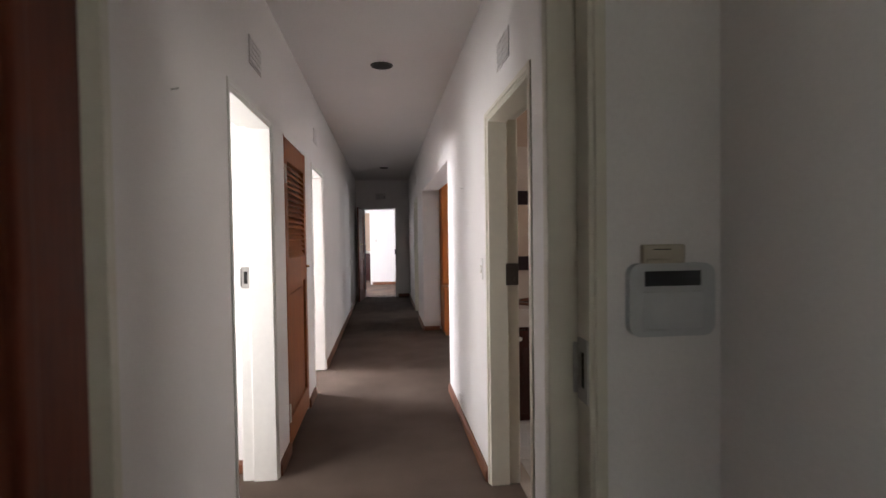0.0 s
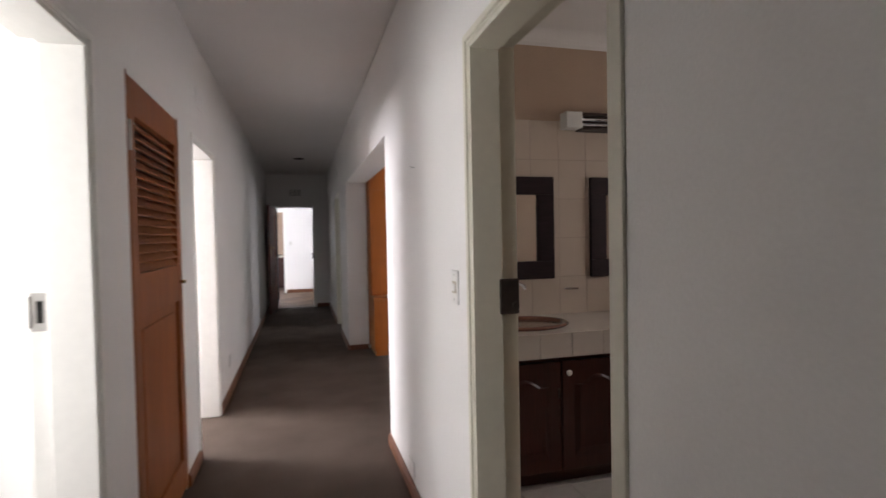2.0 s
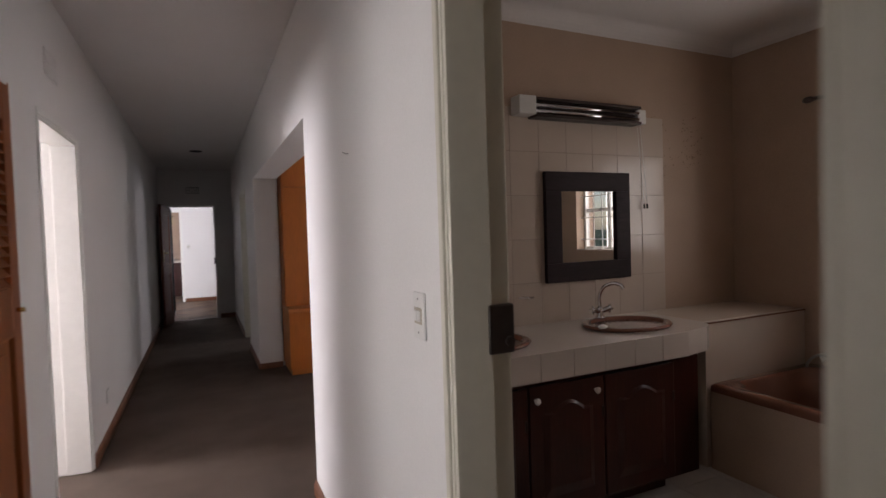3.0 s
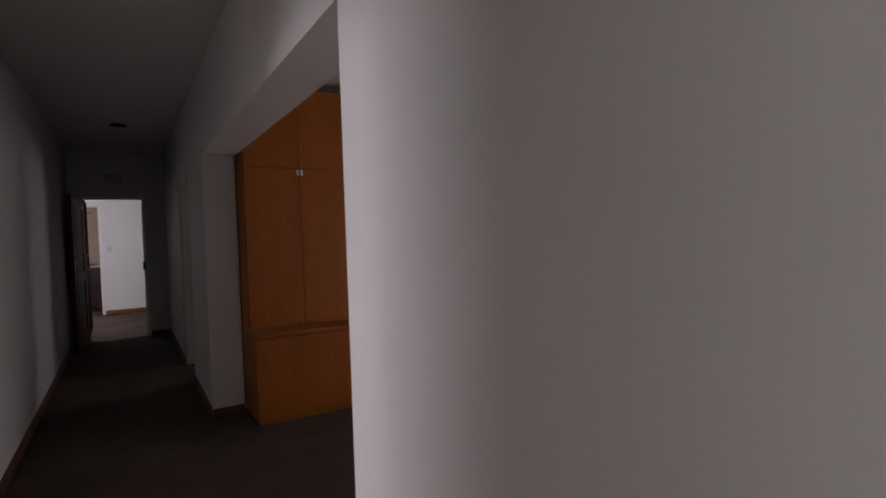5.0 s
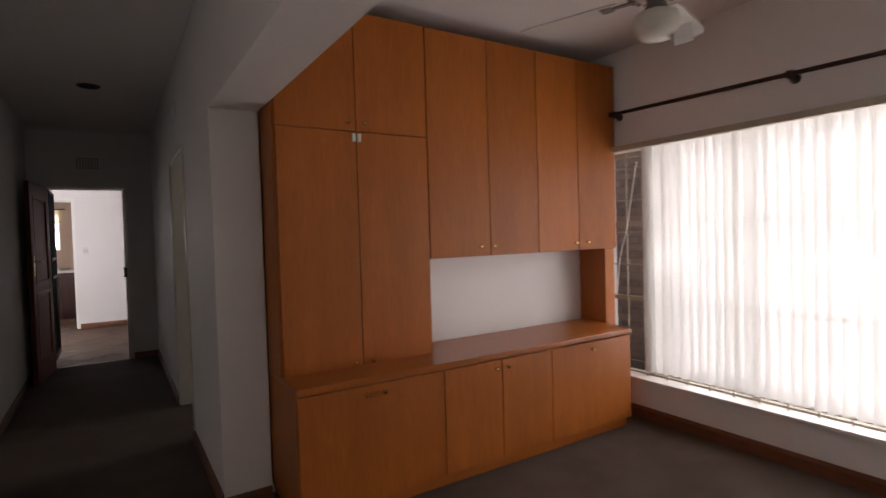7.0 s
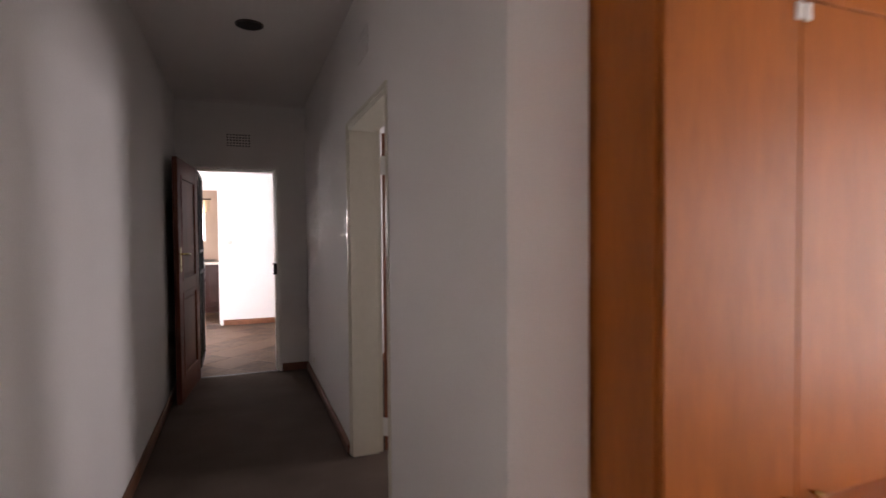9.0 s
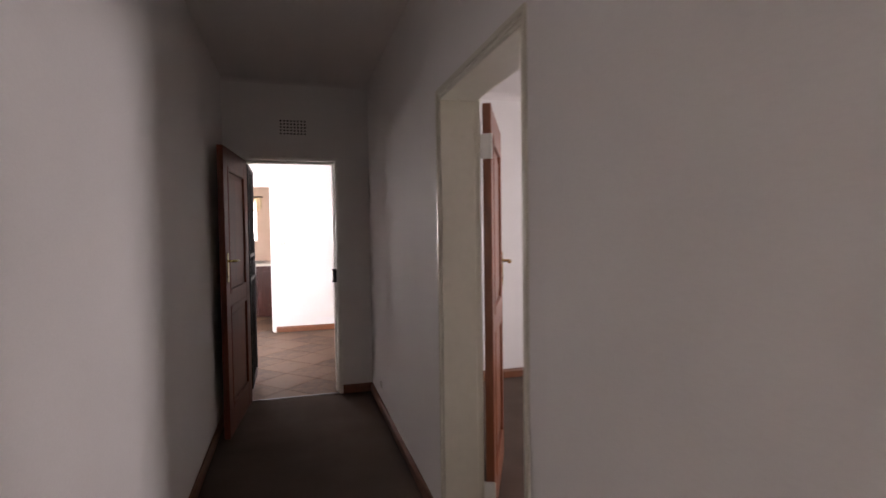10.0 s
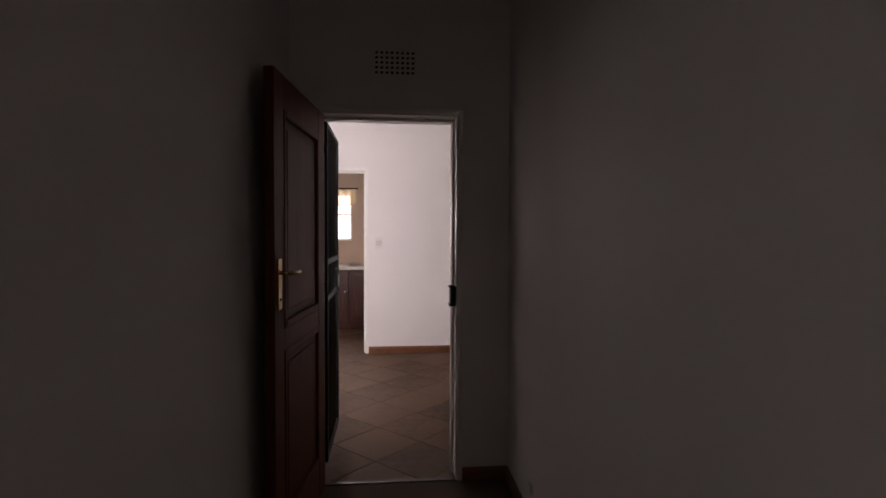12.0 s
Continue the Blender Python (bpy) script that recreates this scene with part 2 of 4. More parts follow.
wall("wall_corridor_end", -2.2, 3.9, YEND, YEND + 0.24, [(-1.9, -0.9, 0.9, 2.1), (-0.41, 0.362, 0, 2.035)])
wall("wall_entry", -0.95, 0.96, 1.65, 1.74, [(-0.48, 0.47, 0, DOOR_H)])
wall("wall_entry_east", 0.718, 0.96, -2.0, 1.65)
wall("wall_entry_west", -1.0, -0.76, -2.0, 1.65, [(-0.85, 0.05, 1.0, 2.0)])
wall("wall_entry_back", -1.0, 0.96, -2.24, -2.0)
wall("wall_toilet_north", -2.1, XL - WT, 3.90, 4.08)
wall("wall_toilet_south", -2.1, XL - WT, 2.0, 2.2)
wall("wall_toilet_west", -2.34, -2.1, 2.0, 4.08, [(2.3, 3.45, 0.9, 2.05)])
wall("wall_cupboard_back", -1.5, -1.4, 4.08, 5.1)
wall("wall_bedroom_south", -3.9, XL - WT, 5.1, 5.2)
wall("wall_bedroom_north", -3.9, XL - WT, 7.9, 8.1)
wall("wall_bedroom_west", -4.14, -3.9, 5.1, 8.1, [(6.3, 7.8, 1.0, 2.3)])
wall("wall_bath_north", XR + BT, 3.64, 5.0, 5.26, mat=BEIGE, label="beige painted bathroom wall above tiles")
wall("wall_bath_south", XR + BT, 3.64, 2.1, 2.3, mat=BEIGE, label="beige painted bathroom wall")
wall("wall_bath_east", 3.64, 3.88, 2.1, 5.26, [(3.2, 4.29, 1.19, 2.06)], BEIGE, "beige painted bathroom wall with a steel window")
wall("wall_study_south", XR + THICK + 0.24, 3.43, 5.262, 5.40)
wall("wall_study_north", XR + THICK, 3.43, 8.40, 8.62)
wall("wall_study_east", 3.43, 3.67, 5.262, 8.62, [(5.5, 8.34, 0.27, 1.95)], label="off-white painted wall with a wide window")
wall("wall_spare_east", 3.65, 3.89, 8.62, YEND, [(9.7, 11.25, 0.75, 2.05)])
wall("wall_lobby_far", -0.298, 2.9, 15.90, 16.08, label="bright off-white painted wall beside the kitchen opening")
wall("wall_lobby_far_lintel", -1.3, -0.298, 15.90, 16.08, z0=2.10)
wall("wall_lobby_far_west", -2.2, -1.3, 15.90, 16.08)
wall("wall_lobby_east", 2.9, 3.14, 13.09, 16.08)
wall("wall_lobby_west", -2.4, -2.2, YEND, 18.26)
wall("wall_kitchen_back", -2.2, 0.4, 18.0, 18.24, [(-1.62, -0.62, 1.27, 2.0)], BEIGE, "beige tiled kitchen wall with a window")
wall("wall_kitchen_east", 0.4, 0.6, 16.08, 18.24)

structure("floor", box(bmesh.new(), -4.2, 4.0, -2.3, YEND + 0.02, -0.2, 0.0), CARPET, "worn grey-brown carpet along the whole corridor", "carpet")
structure("floor_lobby", box(bmesh.new(), -2.4, 3.2, YEND + 0.02, 18.4, -0.2, -0.0055), GROUT, "grout bed under sand-coloured diagonal tiles", "floor")
structure("threshold", box(bmesh.new(), -0.41, 0.362, YEND + 0.0, YEND + 0.035, -0.01, 0.006, 0.002), BRONZE, "thin metal strip between carpet and tiles", "threshold")
for name, x0, x1, y0, y1, mat in (
        ("ceiling_corridor", XL, XR, 1.74, YEND, CEILING), ("ceiling_entry", -1.0, 0.93, -2.2, 1.65, CEILING),
        ("ceiling_toilet", -2.1, XL - WT, 2.2, 3.9, CEILING), ("ceiling_cupboard", -1.4, XL - WT, 4.08, 5.1, CEILING),
        ("ceiling_bedroom", -3.9, XL - WT, 5.2, 7.9, CEILING), ("ceiling_bath", XR + BT, 3.64, 2.3, 5.0, CEILING),
        ("ceiling_study", XR + THICK, 3.43, 5.262, 8.4, CEILING), ("ceiling_spare", XR + ST, 3.65, 8.62, YEND, CEILING),
        ("ceiling_lobby", -2.2, 2.9, 13.09, 15.90, CEILING), ("ceiling_kitchen", -2.2, 0.4, 16.08, 18.0, CEILING)):
    structure(name, box(bmesh.new(), x0, x1, y0, y1, CEIL, CEIL + 0.1), mat, "matt off-white painted ceiling", "ceiling")
structure("roof", box(bmesh.new(), -4.4, 4.1, -2.5, 18.5, CEIL + 0.1, CEIL + 0.3), MORTAR, "plain flat roof slab over the house", "roof")


def cornice(name, a, b, inward, size=0.07):
    """A quarter-round plaster cove along the ceiling from a to b."""
    a, b, inward = Vector((*a, 0)), Vector((*b, 0)), Vector((*inward, 0))
    bm = bmesh.new()
    rings = []
    for p in (a, b):
        ring = [bm.verts.new(p + inward * (size * (1 - math.sin(t))) + Vector((0, 0, CEIL - size * (1 - math.cos(t))))) for t in [math.pi / 2 * k / 6 for k in range(7)]]
        ring.append(bm.verts.new(p + Vector((0, 0, CEIL))))
        rings.append(ring)
    for k in range(8):
        bm.faces.new((rings[0][k], rings[0][(k + 1) % 8], rings[1][(k + 1) % 8], rings[1][k]))
    bm.faces.new(rings[0]), bm.faces.new(rings[1])
    structure(name, bm, CEILING, "coved plaster cornice at the ceiling", "cornice")


cornice("trim_cornice_bath_north", (XR + BT, 5.0), (3.64, 5.0), (0, -1), 0.09)
cornice("trim_cornice_bath_east", (3.64, 2.3), (3.64, 5.0), (-1, 0), 0.09)
cornice("trim_cornice_end", (XL, YEND), (XR, YEND), (0, -1), 0.035)
cornice("trim_cornice_spare_north", (XR + ST, YEND), (3.65, YEND), (0, -1), 0.06)
cornice("trim_cornice_spare_east", (3.65, 8.62), (3.65, YEND), (-1, 0), 0.06)


def skirting(name, a, b, inward, h=0.075, d=0.018, mat=SKIRT):
    """A wooden skirting with a bevelled top edge from a to b."""
    bm = bmesh.new()
    a, b, n = Vector((*a, 0)), Vector((*b, 0)), Vector((*inward, 0))
    rings = [[bm.verts.new(p + n * u + Vector((0, 0, z))) for u, z in ((0.001, 0.001), (d, 0.001), (d, h - 0.022), (d * 0.55, h - 0.006), (d * 0.5, h), (0.001, h))] for p in (a, b)]
    for k in range(6):
        bm.faces.new((rings[0][k], rings[0][(k + 1) % 6], rings[1][(k + 1) % 6], rings[1][k]))
    bm.faces.new(rings[0]), bm.faces.new(rings[1])
    structure(name, bm, mat, "varnished reddish-brown wooden skirting board", "skirting")


W, E_, S_, N_ = (1, 0), (-1, 0), (0, 1), (0, -1)
for k, (a, b) in enumerate(((1.74, L1A - 0.03), (L1B + 0.03, LVA - 0.02), (LVB + 0.02, L2A - 0.03), (L2B + 0.03, YEND))):
    skirting("baseboard_west_%d" % (k + 1), (XL, a), (XL, b), W)
for k, (a, b) in enumerate(((1.74, BA - 0.036), (BB + 0.03, ALC0), (ALC1, R3A - 0.03), (R3B + 0.03, YEND))):
    skirting("baseboard_east_%d" % (k + 1), (XR, a), (XR, b), E_)
skirting("baseboard_end", (0.388, YEND), (XR, YEND), N_)
skirting("baseboard_pillar", (XR, ALC1), (XR + THICK, ALC1), N_, 0.06, 0.012)
skirting("baseboard_study", (3.43, 5.4), (3.43, 8.4), E_, 0.085)
skirting("baseboard_spare_north", (XR + ST, YEND), (3.65, YEND), N_, 0.085)
skirting("baseboard_spare_east", (3.65, 8.62), (3.65, YEND), E_, 0.085)
skirting("baseboard_lobby", (-0.268, 15.90), (2.9, 15.90), N_, 0.08)
skirting("baseboard_toilet", (-2.1, 3.9), (XL - WT, 3.9), N_)

# ---- door frames, doors ----


def door_frame(name, x0, x1, a, b, top, mat=CREAM, axis="y", stop=(0.0, 0.7), face=0.02, depth=0.016, label="cream enamelled pressed-steel door frame"):
    """A steel frame lining an opening from a to b through a wall x0..x1: liner, rolled lips, door stop."""
    bm = bmesh.new()
    t, lip = 0.012, 0.02
    s0, s1 = x0 + (x1 - x0) * stop[0] + 0.002, x0 + (x1 - x0) * stop[1] - 0.002

    def put(u0, u1, v0, v1, z0, z1, bev=0.003):
        box(bm, *((u0, u1, v0, v1) if axis == "y" else (v0, v1, u0, u1)), z0, z1, bev)

    put(x0, x1, a, a + t, 0.001, top - t), put(x0, x1, b - t, b, 0.001, top - t), put(x0, x1, a, b, top - t, top)
    for u0, u1 in ((x0 - 0.008, x0 + 0.012), (x1 - 0.012, x1 + 0.008)):
        put(u0, u1, a - face, a + 0.002, 0.001, top + lip), put(u0, u1, b - 0.002, b + lip, 0.001, top + lip)
        put(u0, u1, a + 0.002, b - 0.002, top - 0.002, top + lip)
    put(s0, s1, a + t, a + t + depth, 0.001, top - t - depth), put(s0, s1, b - t - depth, b - t, 0.001, top - t - depth)
    put(s0, s1, a + t, b - t, top - t - depth, top - t)
    return structure(name, bm, mat, label, "door frame")


door_frame("door_frame_1", XL - WT, XL, L1A, L1B, DOOR_H, WHITE_ENAMEL, stop=(0.3, 1.0))
door_frame("door_frame_2", XL - WT, XL, L2A, L2B, DOOR_H, WHITE_ENAMEL, stop=(0.3, 1.0))
door_frame("door_frame_3", XR, XR + BT, BA, BB, DOOR_H, stop=(0.0, 0.66), face=0.032)
door_frame("door_frame_4", XR, XR + ST, R3A, R3B, DOOR_H, stop=(0.0, 0.86))
door_frame("door_frame_5", YEND, YEND + 0.24, -0.41, 0.362, 2.035, WHITE_ENAMEL, axis="x", stop=(0.35, 0.6))
door_frame("door_frame_6", 1.65, 1.74, -0.48, 0.47, DOOR_H, axis="x", stop=(0.62, 1.0), depth=0.06)
door_frame("door_frame_7", 15.90, 16.08, -1.3, -0.298, 2.10, WHITE_ENAMEL, axis="x", stop=(0.3, 0.6))


def strike(m, mat=STEEL, label="steel strike plate set in the door frame"):
    """A lock keep: a plate with a recessed slot, its shade painted dark; local x is the plate's normal."""
    s = thing("strike_plate", m, label, "strike plate")
    bm = bmesh.new()
    for y0, y1, z0, z1 in ((-0.024, -0.010, -0.06, 0.06), (0.010, 0.024, -0.06, 0.06), (-0.010, 0.010, -0.06, -0.035), (-0.010, 0.010, 0.035, 0.06)):
        box(bm, 0, 0.004, y0, y1, z0, z1)
    part("plate", bm, mat, s)
    block("slot", -0.002, 0.0015, -0.010, 0.010, -0.035, 0.035, HOLE_SHADE, s, "near-black block painting the shade in the lock slot", 0)
    block("lip", 0.0, 0.012, -0.030, -0.024, -0.05, 0.05, mat, s, bevel=0.002)
    return s


strike(pose(-0.700, L1B - 0.012, 1.165, 0, 0, -90))
strike(pose(0.458, 1.678, 1.125, 0, 0, 180), STEEL)
lock = thing("lock_box", pose(0.775, BB - 0.016, 1.17), "dark bronze lock keep on the bathroom door frame", "lock")
block("case", -0.035, 0.035, -0.018, 0.002, -0.06, 0.06, BRONZE, lock, bevel=0.004)
part("bolt_hole", cyl(bmesh.new(), (0.02, -0.024, -0.03), (0.02, -0.016, -0.03), 0.012), BRONZE, lock, "worn bronze bolt", True)
gatelock = thing("gate_keep", pose(0.347, YEND + 0.03, 1.035), "black steel gate keep on the white frame", "lock")
block("case", -0.028, 0.003, -0.035, 0.03, -0.055, 0.055, BLACK, gatelock, bevel=0.004)
for z in (-0.05, 0.05):
    block("flange", -0.034, -0.0, -0.04, 0.034, z - 0.006, z + 0.006, BLACK, gatelock, bevel=0.002)


def panelled(name, m, w, h, mat, label, sides=((-1, -0.003), (1, 0.043)), category="door"):
    """A two-panel door leaf: local x along its width from the hinge, y through it, z up."""
    d = thing(name, m, label, category, kind="structure" if name[-1].isdigit() else "")
    t, stile, bm = 0.040, 0.125, bmesh.new()
    box(bm, 0, stile, 0, t, 0.01, h, 0.003), box(bm, w - stile, w, 0, t, 0.01, h, 0.003)
    for z0, z1 in ((0.01, 0.2), (0.90, 1.0), (h - 0.14, h)):
        box(bm, stile, w - stile, 0.001, t - 0.001, z0, z1, 0.003)
    part("leaf_frame", bm, mat, d)
    for z0, z1 in ((0.2, 0.90), (1.0, h - 0.14)):
        bm = bmesh.new()
        box(bm, stile - 0.01, w - stile + 0.01, 0.014, t - 0.014, z0 - 0.01, z1 + 0.01)
        box(bm, stile + 0.06, w - stile - 0.06, 0.006, t - 0.006, z0 + 0.06, z1 - 0.06, 0.007)
        part("panel", bm, mat, d, "raised door panel")
        bm = bmesh.new()
        for y0, y1 in ((-0.004, 0.014), (t - 0.014, t + 0.004)):
            box(bm, stile - 0.008, stile + 0.024, y0, y1, z0 - 0.008, z1 + 0.008, 0.005), box(bm, w - stile - 0.024, w - stile + 0.008, y0, y1, z0 - 0.008, z1 + 0.008, 0.005)
            box(bm, stile + 0.024, w - stile - 0.024, y0, y1, z0 - 0.008, z0 + 0.024, 0.005), box(bm, stile + 0.024, w - stile - 0.024, y0, y1, z1 - 0.024, z1 + 0.008, 0.005)
        part("panel_moulding", bm, mat, d)
    for side, y in sides:
        plate = part("handle_plate", box(bmesh.new(), w - 0.068, w - 0.028, min(y, y + 0.004 * side), max(y, y + 0.004 * side), 1.08, 1.28, 0.0015), BRASS, d, "brass handle plate")
        part("key_hole", cyl(bmesh.new(), (w - 0.048, y, 1.12), (w - 0.048, y + 0.006 * side, 1.12), 0.006, sides=10), HOLE_SHADE, plate)
        tube("lever", [(w - 0.048, y, 1.225), (w - 0.048, y + 0.042 * side, 1.225), (w - 0.07, y + 0.05 * side, 1.225), (w - 0.16, y + 0.048 * side, 1.222)], 0.0085, BRASS, d, "brass lever handle")
    return d


def hinges(parent, zs, mat, x=0.0, y=0.0, h=0.1, w=0.035):
    for z in zs:
        bm = box(bmesh.new(), x - 0.003, x + 0.003, y, y + w, z - h / 2, z + h / 2, 0.001)
        cyl(bm, (x - 0.004, y, z - h / 2), (x - 0.004, y, z + h / 2), 0.006, sides=10)
        part("hinge", bm, mat, parent, "pale painted steel hinge")


end_door = panelled("door_1", pose(-0.402, YEND - 0.012, 0, 0, 0, -95.8), 0.82, 2.01, HARDWOOD, "open dark red hardwood panelled door with brass lever", ((1, 0.043),), "door")
spare_door = panelled("door_2", pose(0.890, R3B - 0.03, 0, 0, 0, 64.5), 0.80, 2.0, LEAFWOOD, "open reddish-brown panelled bedroom door seen edge-on", category="door")
hinges(spare_door, (0.16, 1.80), WHITE_ENAMEL, -0.004, 0.0, 0.115, 0.05)
panelled("door_3", pose(-0.440, 1.625, 0, 0, 0, -93), 0.80, 2.0, HARDWOOD, "open glossy dark red hardwood entrance door", category="door")

# louvred cupboard door flush in the corridor wall
louvre = thing("cupboard_door", pose(XL, LVA, 0.0), "orange-brown varnished pine cupboard door with louvred top", "door")
w = LVB - LVA
bm = bmesh.new()
for y0, y1 in ((0.004, 0.085), (w - 0.085, w - 0.004)):
    box(bm, -0.035, 0.004, y0, y1, 0.03, 2.035, 0.003)
for z0, z1 in ((0.03, 0.2), (1.06, 1.25), (1.89, 2.035)):
    box(bm, -0.034, 0.003, 0.085, w - 0.085, z0, z1, 0.003)
part("leaf_frame", bm, PINE, louvre)
for z0, z1 in ((0.2, 1.06),):
    bm = box(bmesh.new(), -0.026, -0.014, 0.08, w - 0.08, z0 - 0.01, z1 + 0.01)
    box(bm, -0.02, -0.006, 0.14, w - 0.14, z0 + 0.05, z1 - 0.05, 0.006)
    part("panel", bm, PINE, louvre, "raised lower panel")
slat = shift(box(bmesh.new(), -0.028, 0.028, 0.08, w - 0.08, -0.004, 0.004, 0.002), Matrix())
slat_mesh = mesh_of("slat", slat, PINE)
for k in range(16):
    s = new("slat", slat_mesh)
    s.parent, s.matrix_basis = louvre, pose(-0.018, 0, 1.275 + 0.039 * k, 0, 50, 0)
for z in (0.25, 1.80):
    block("hinge", -0.002, 0.012, 0.0, 0.014, z - 0.06, z + 0.06, WHITE_ENAMEL, louvre, "white painted hinge")
bar("knob", (0.004, w - 0.045, 1.16), (0.03, w - 0.045, 1.16), 0.009, BRASS, louvre)
structure("door_lining_cupboard", box(box(bmesh.new(), XL - WT, XL + 0.002, LVA - 0.012, LVA, 0, 2.05), XL - WT, XL + 0.002, LVB, LVB + 0.012, 0, 2.05), PINE, "pine lining round the cupboard door", "door frame")

# security gate beyond the end door
gate = thing("security_gate", pose(-0.383, YEND + 0.14, 0, 0, 0, 90.5), "open black-painted steel security gate with lock box", "gate")
gw = 0.68
for x0, x1, z0, z1 in ((0, 0.03, 0.07, 2.01), (gw - 0.03, gw, 0.07, 2.01), (0.03, gw - 0.03, 0.07, 0.10), (0.03, gw - 0.03, 1.98, 2.01), (0.03, gw - 0.03, 0.99, 1.02), (0.03, gw - 0.03, 1.20, 1.23)):
    block("frame_bar", x0, x1, -0.018, 0.018, z0, z1, BLACK, gate, bevel=0.002)
for k in range(9):
    x = 0.03 + (gw - 0.06) * (k + 1) / 10
    bar("upright", (x, 0, 0.10), (x, 0, 1.98), 0.007, BLACK, gate, sides=8)
gl = block("lock_box", gw - 0.13, gw - 0.01, -0.022, 0.022, 1.0, 1.14, BLACK, gate, bevel=0.004)
for z in (0.25, 1.08, 1.85):
    block("hinge", -0.03, 0.004, -0.02, 0.02, z - 0.03, z + 0.03, BLACK, gate, bevel=0.004)
# the lock box's bright highlight, put in as a thin pale plate
part("wear_patch", box(bmesh.new(), gw - 0.12, gw - 0.03, -0.024, -0.0225, 1.02, 1.10), STEEL, gate, "pale steel plate standing for the highlight on the lock box")

# ---- corridor fittings ----


def air_vent(m, cols, rows, label, w=0.235, h=0.135, pitch=0.028, mat=PAINT):
    """A cement air brick plate with rows of square holes; local x is its normal."""
    v = thing("air_vent", m, label, "air vent")
    # flat dark sheet in place of the shade deep in the holes
    block("backing", 0.0, 0.001, -w / 2 + 0.004, w / 2 - 0.004, -h / 2 + 0.004, h / 2 - 0.004, HOLE_SHADE, v, "near-black sheet painting the shade in the vent holes", 0)
    bm = bmesh.new()
    hole = pitch * 0.52
    ys = [(-(cols - 1) / 2 + k) * pitch for k in range(cols)]
    zs = [(-(rows - 1) / 2 + k) * pitch * 0.95 for k in range(rows)]
    edge = -w / 2
    for y in ys:
        box(bm, 0.001, 0.007, edge, y - hole / 2, -h / 2, h / 2)
        edge = y + hole / 2
    box(bm, 0.001, 0.007, edge, w / 2, -h / 2, h / 2)
    for y in ys:
        low = -h / 2
        for z in zs:
            box(bm, 0.001, 0.0065, y - hole / 2, y + hole / 2, low, z - hole / 2)
            low = z + hole / 2
        box(bm, 0.001, 0.0065, y - hole / 2, y + hole / 2, low, h / 2)
    part("grille", bm, mat, v)
    return v


air_vent(pose(0.012, YEND - 0.0, 2.30, 0, 0, -90), 8, 5, "white painted air brick above the end doorway")
air_vent(pose(XL, 3.43, 2.29), 8, 5, "white painted air brick above a bright doorway")
air_vent(pose(XL, 5.72, 2.32), 8, 5, "white painted air brick above a bedroom doorway")
air_vent(pose(XR, 3.12, 2.245, 0, 0, 180), 8, 5, "white painted air brick above the bathroom door")
air_vent(pose(XR, 9.95, 2.36, 0, 0, 180), 8, 5, "white painted air brick above the bedroom door")
air_vent(pose(3.64, 4.19, 2.36, 0, 0, 180), 6, 5, "beige painted air brick above the bathroom window", 0.19, 0.2, 0.032, BEIGE)


def switch(m, label, w=0.075, h=0.125, rockers=2):
    """A flush light switch: plate with raised rim, rockers and screws; local x is its normal."""
    s = thing("light_switch", m, label, "light switch")
    block("plate", 0, 0.008, -w / 2, w / 2, -h / 2, h / 2, PLASTIC, s, bevel=0.003)
    for k in range(rockers):
        y = (k - (rockers - 1) / 2) * 0.02
        block("rocker", 0.008, 0.014, y - 0.0085, y + 0.0085, -0.014, 0.014, PLASTIC, s, bevel=0.002)
    block("rim", 0.008, 0.0095, -0.026, 0.026, -0.022, 0.022, YELLOWED, s, bevel=0.001)
    for z in (-h * 0.36, h * 0.36):
        part("screw", cyl(bmesh.new(), (0.007, 0, z), (0.0095, 0, z), 0.0035, sides=10), STEEL, s)
    return s


switch(pose(XR, 3.715, 1.19, 0, 0, 180), "white flush light switch on the wall by the bathroom")
switch(pose(-0.915, 3.9, 1.22, 0, 0, -90), "white double light switch in the bright toilet")
switch(pose(-0.155, 15.90, 1.27, 0, 0, -90), "white light switch on the bright far wall")
switch(pose(XR, 12.21, 0.2, 0, 0, 180), "small white outlet plate low on the wall", 0.05, 0.05, 1)
socket = thing("wall_outlet", pose(XR, 4.6, 0.14, 0, 0, 180), "white wall outlet low on the corridor wall", "outlet")
block("plate", 0, 0.009, -0.06, 0.06, -0.045, 0.045, PLASTIC, socket, bevel=0.003)
for y, z in ((0, 0.018), (-0.013, -0.01), (0.013, -0.01)):
    part("pin_hole", cyl(bmesh.new(), (0.006, y, z), (0.0096, y, z), 0.005, sides=10), HOLE_SHADE, socket)
patch = thing("cable_plate", pose(XL, 6.9, 0.30), "pale blank cover plate low on the wall", "outlet")
block("plate", 0, 0.007, -0.05, 0.05, -0.05, 0.05, PLASTIC, patch, bevel=0.003)
for x, y, z, s in ((XR, 2.21, 1.605, -1), (XL, 2.37, 1.835, 1), (XR, 4.4, 1.72, -1)):
    nail = thing("wall_hook", pose(x, y, z), "small bent picture hook in the wall", "hook")
    tube("hook", [(0, 0, 0), (0.012 * s, 0, 0.001), (0.022 * s, 0.004, 0.006)], 0.0022, STEEL, nail)


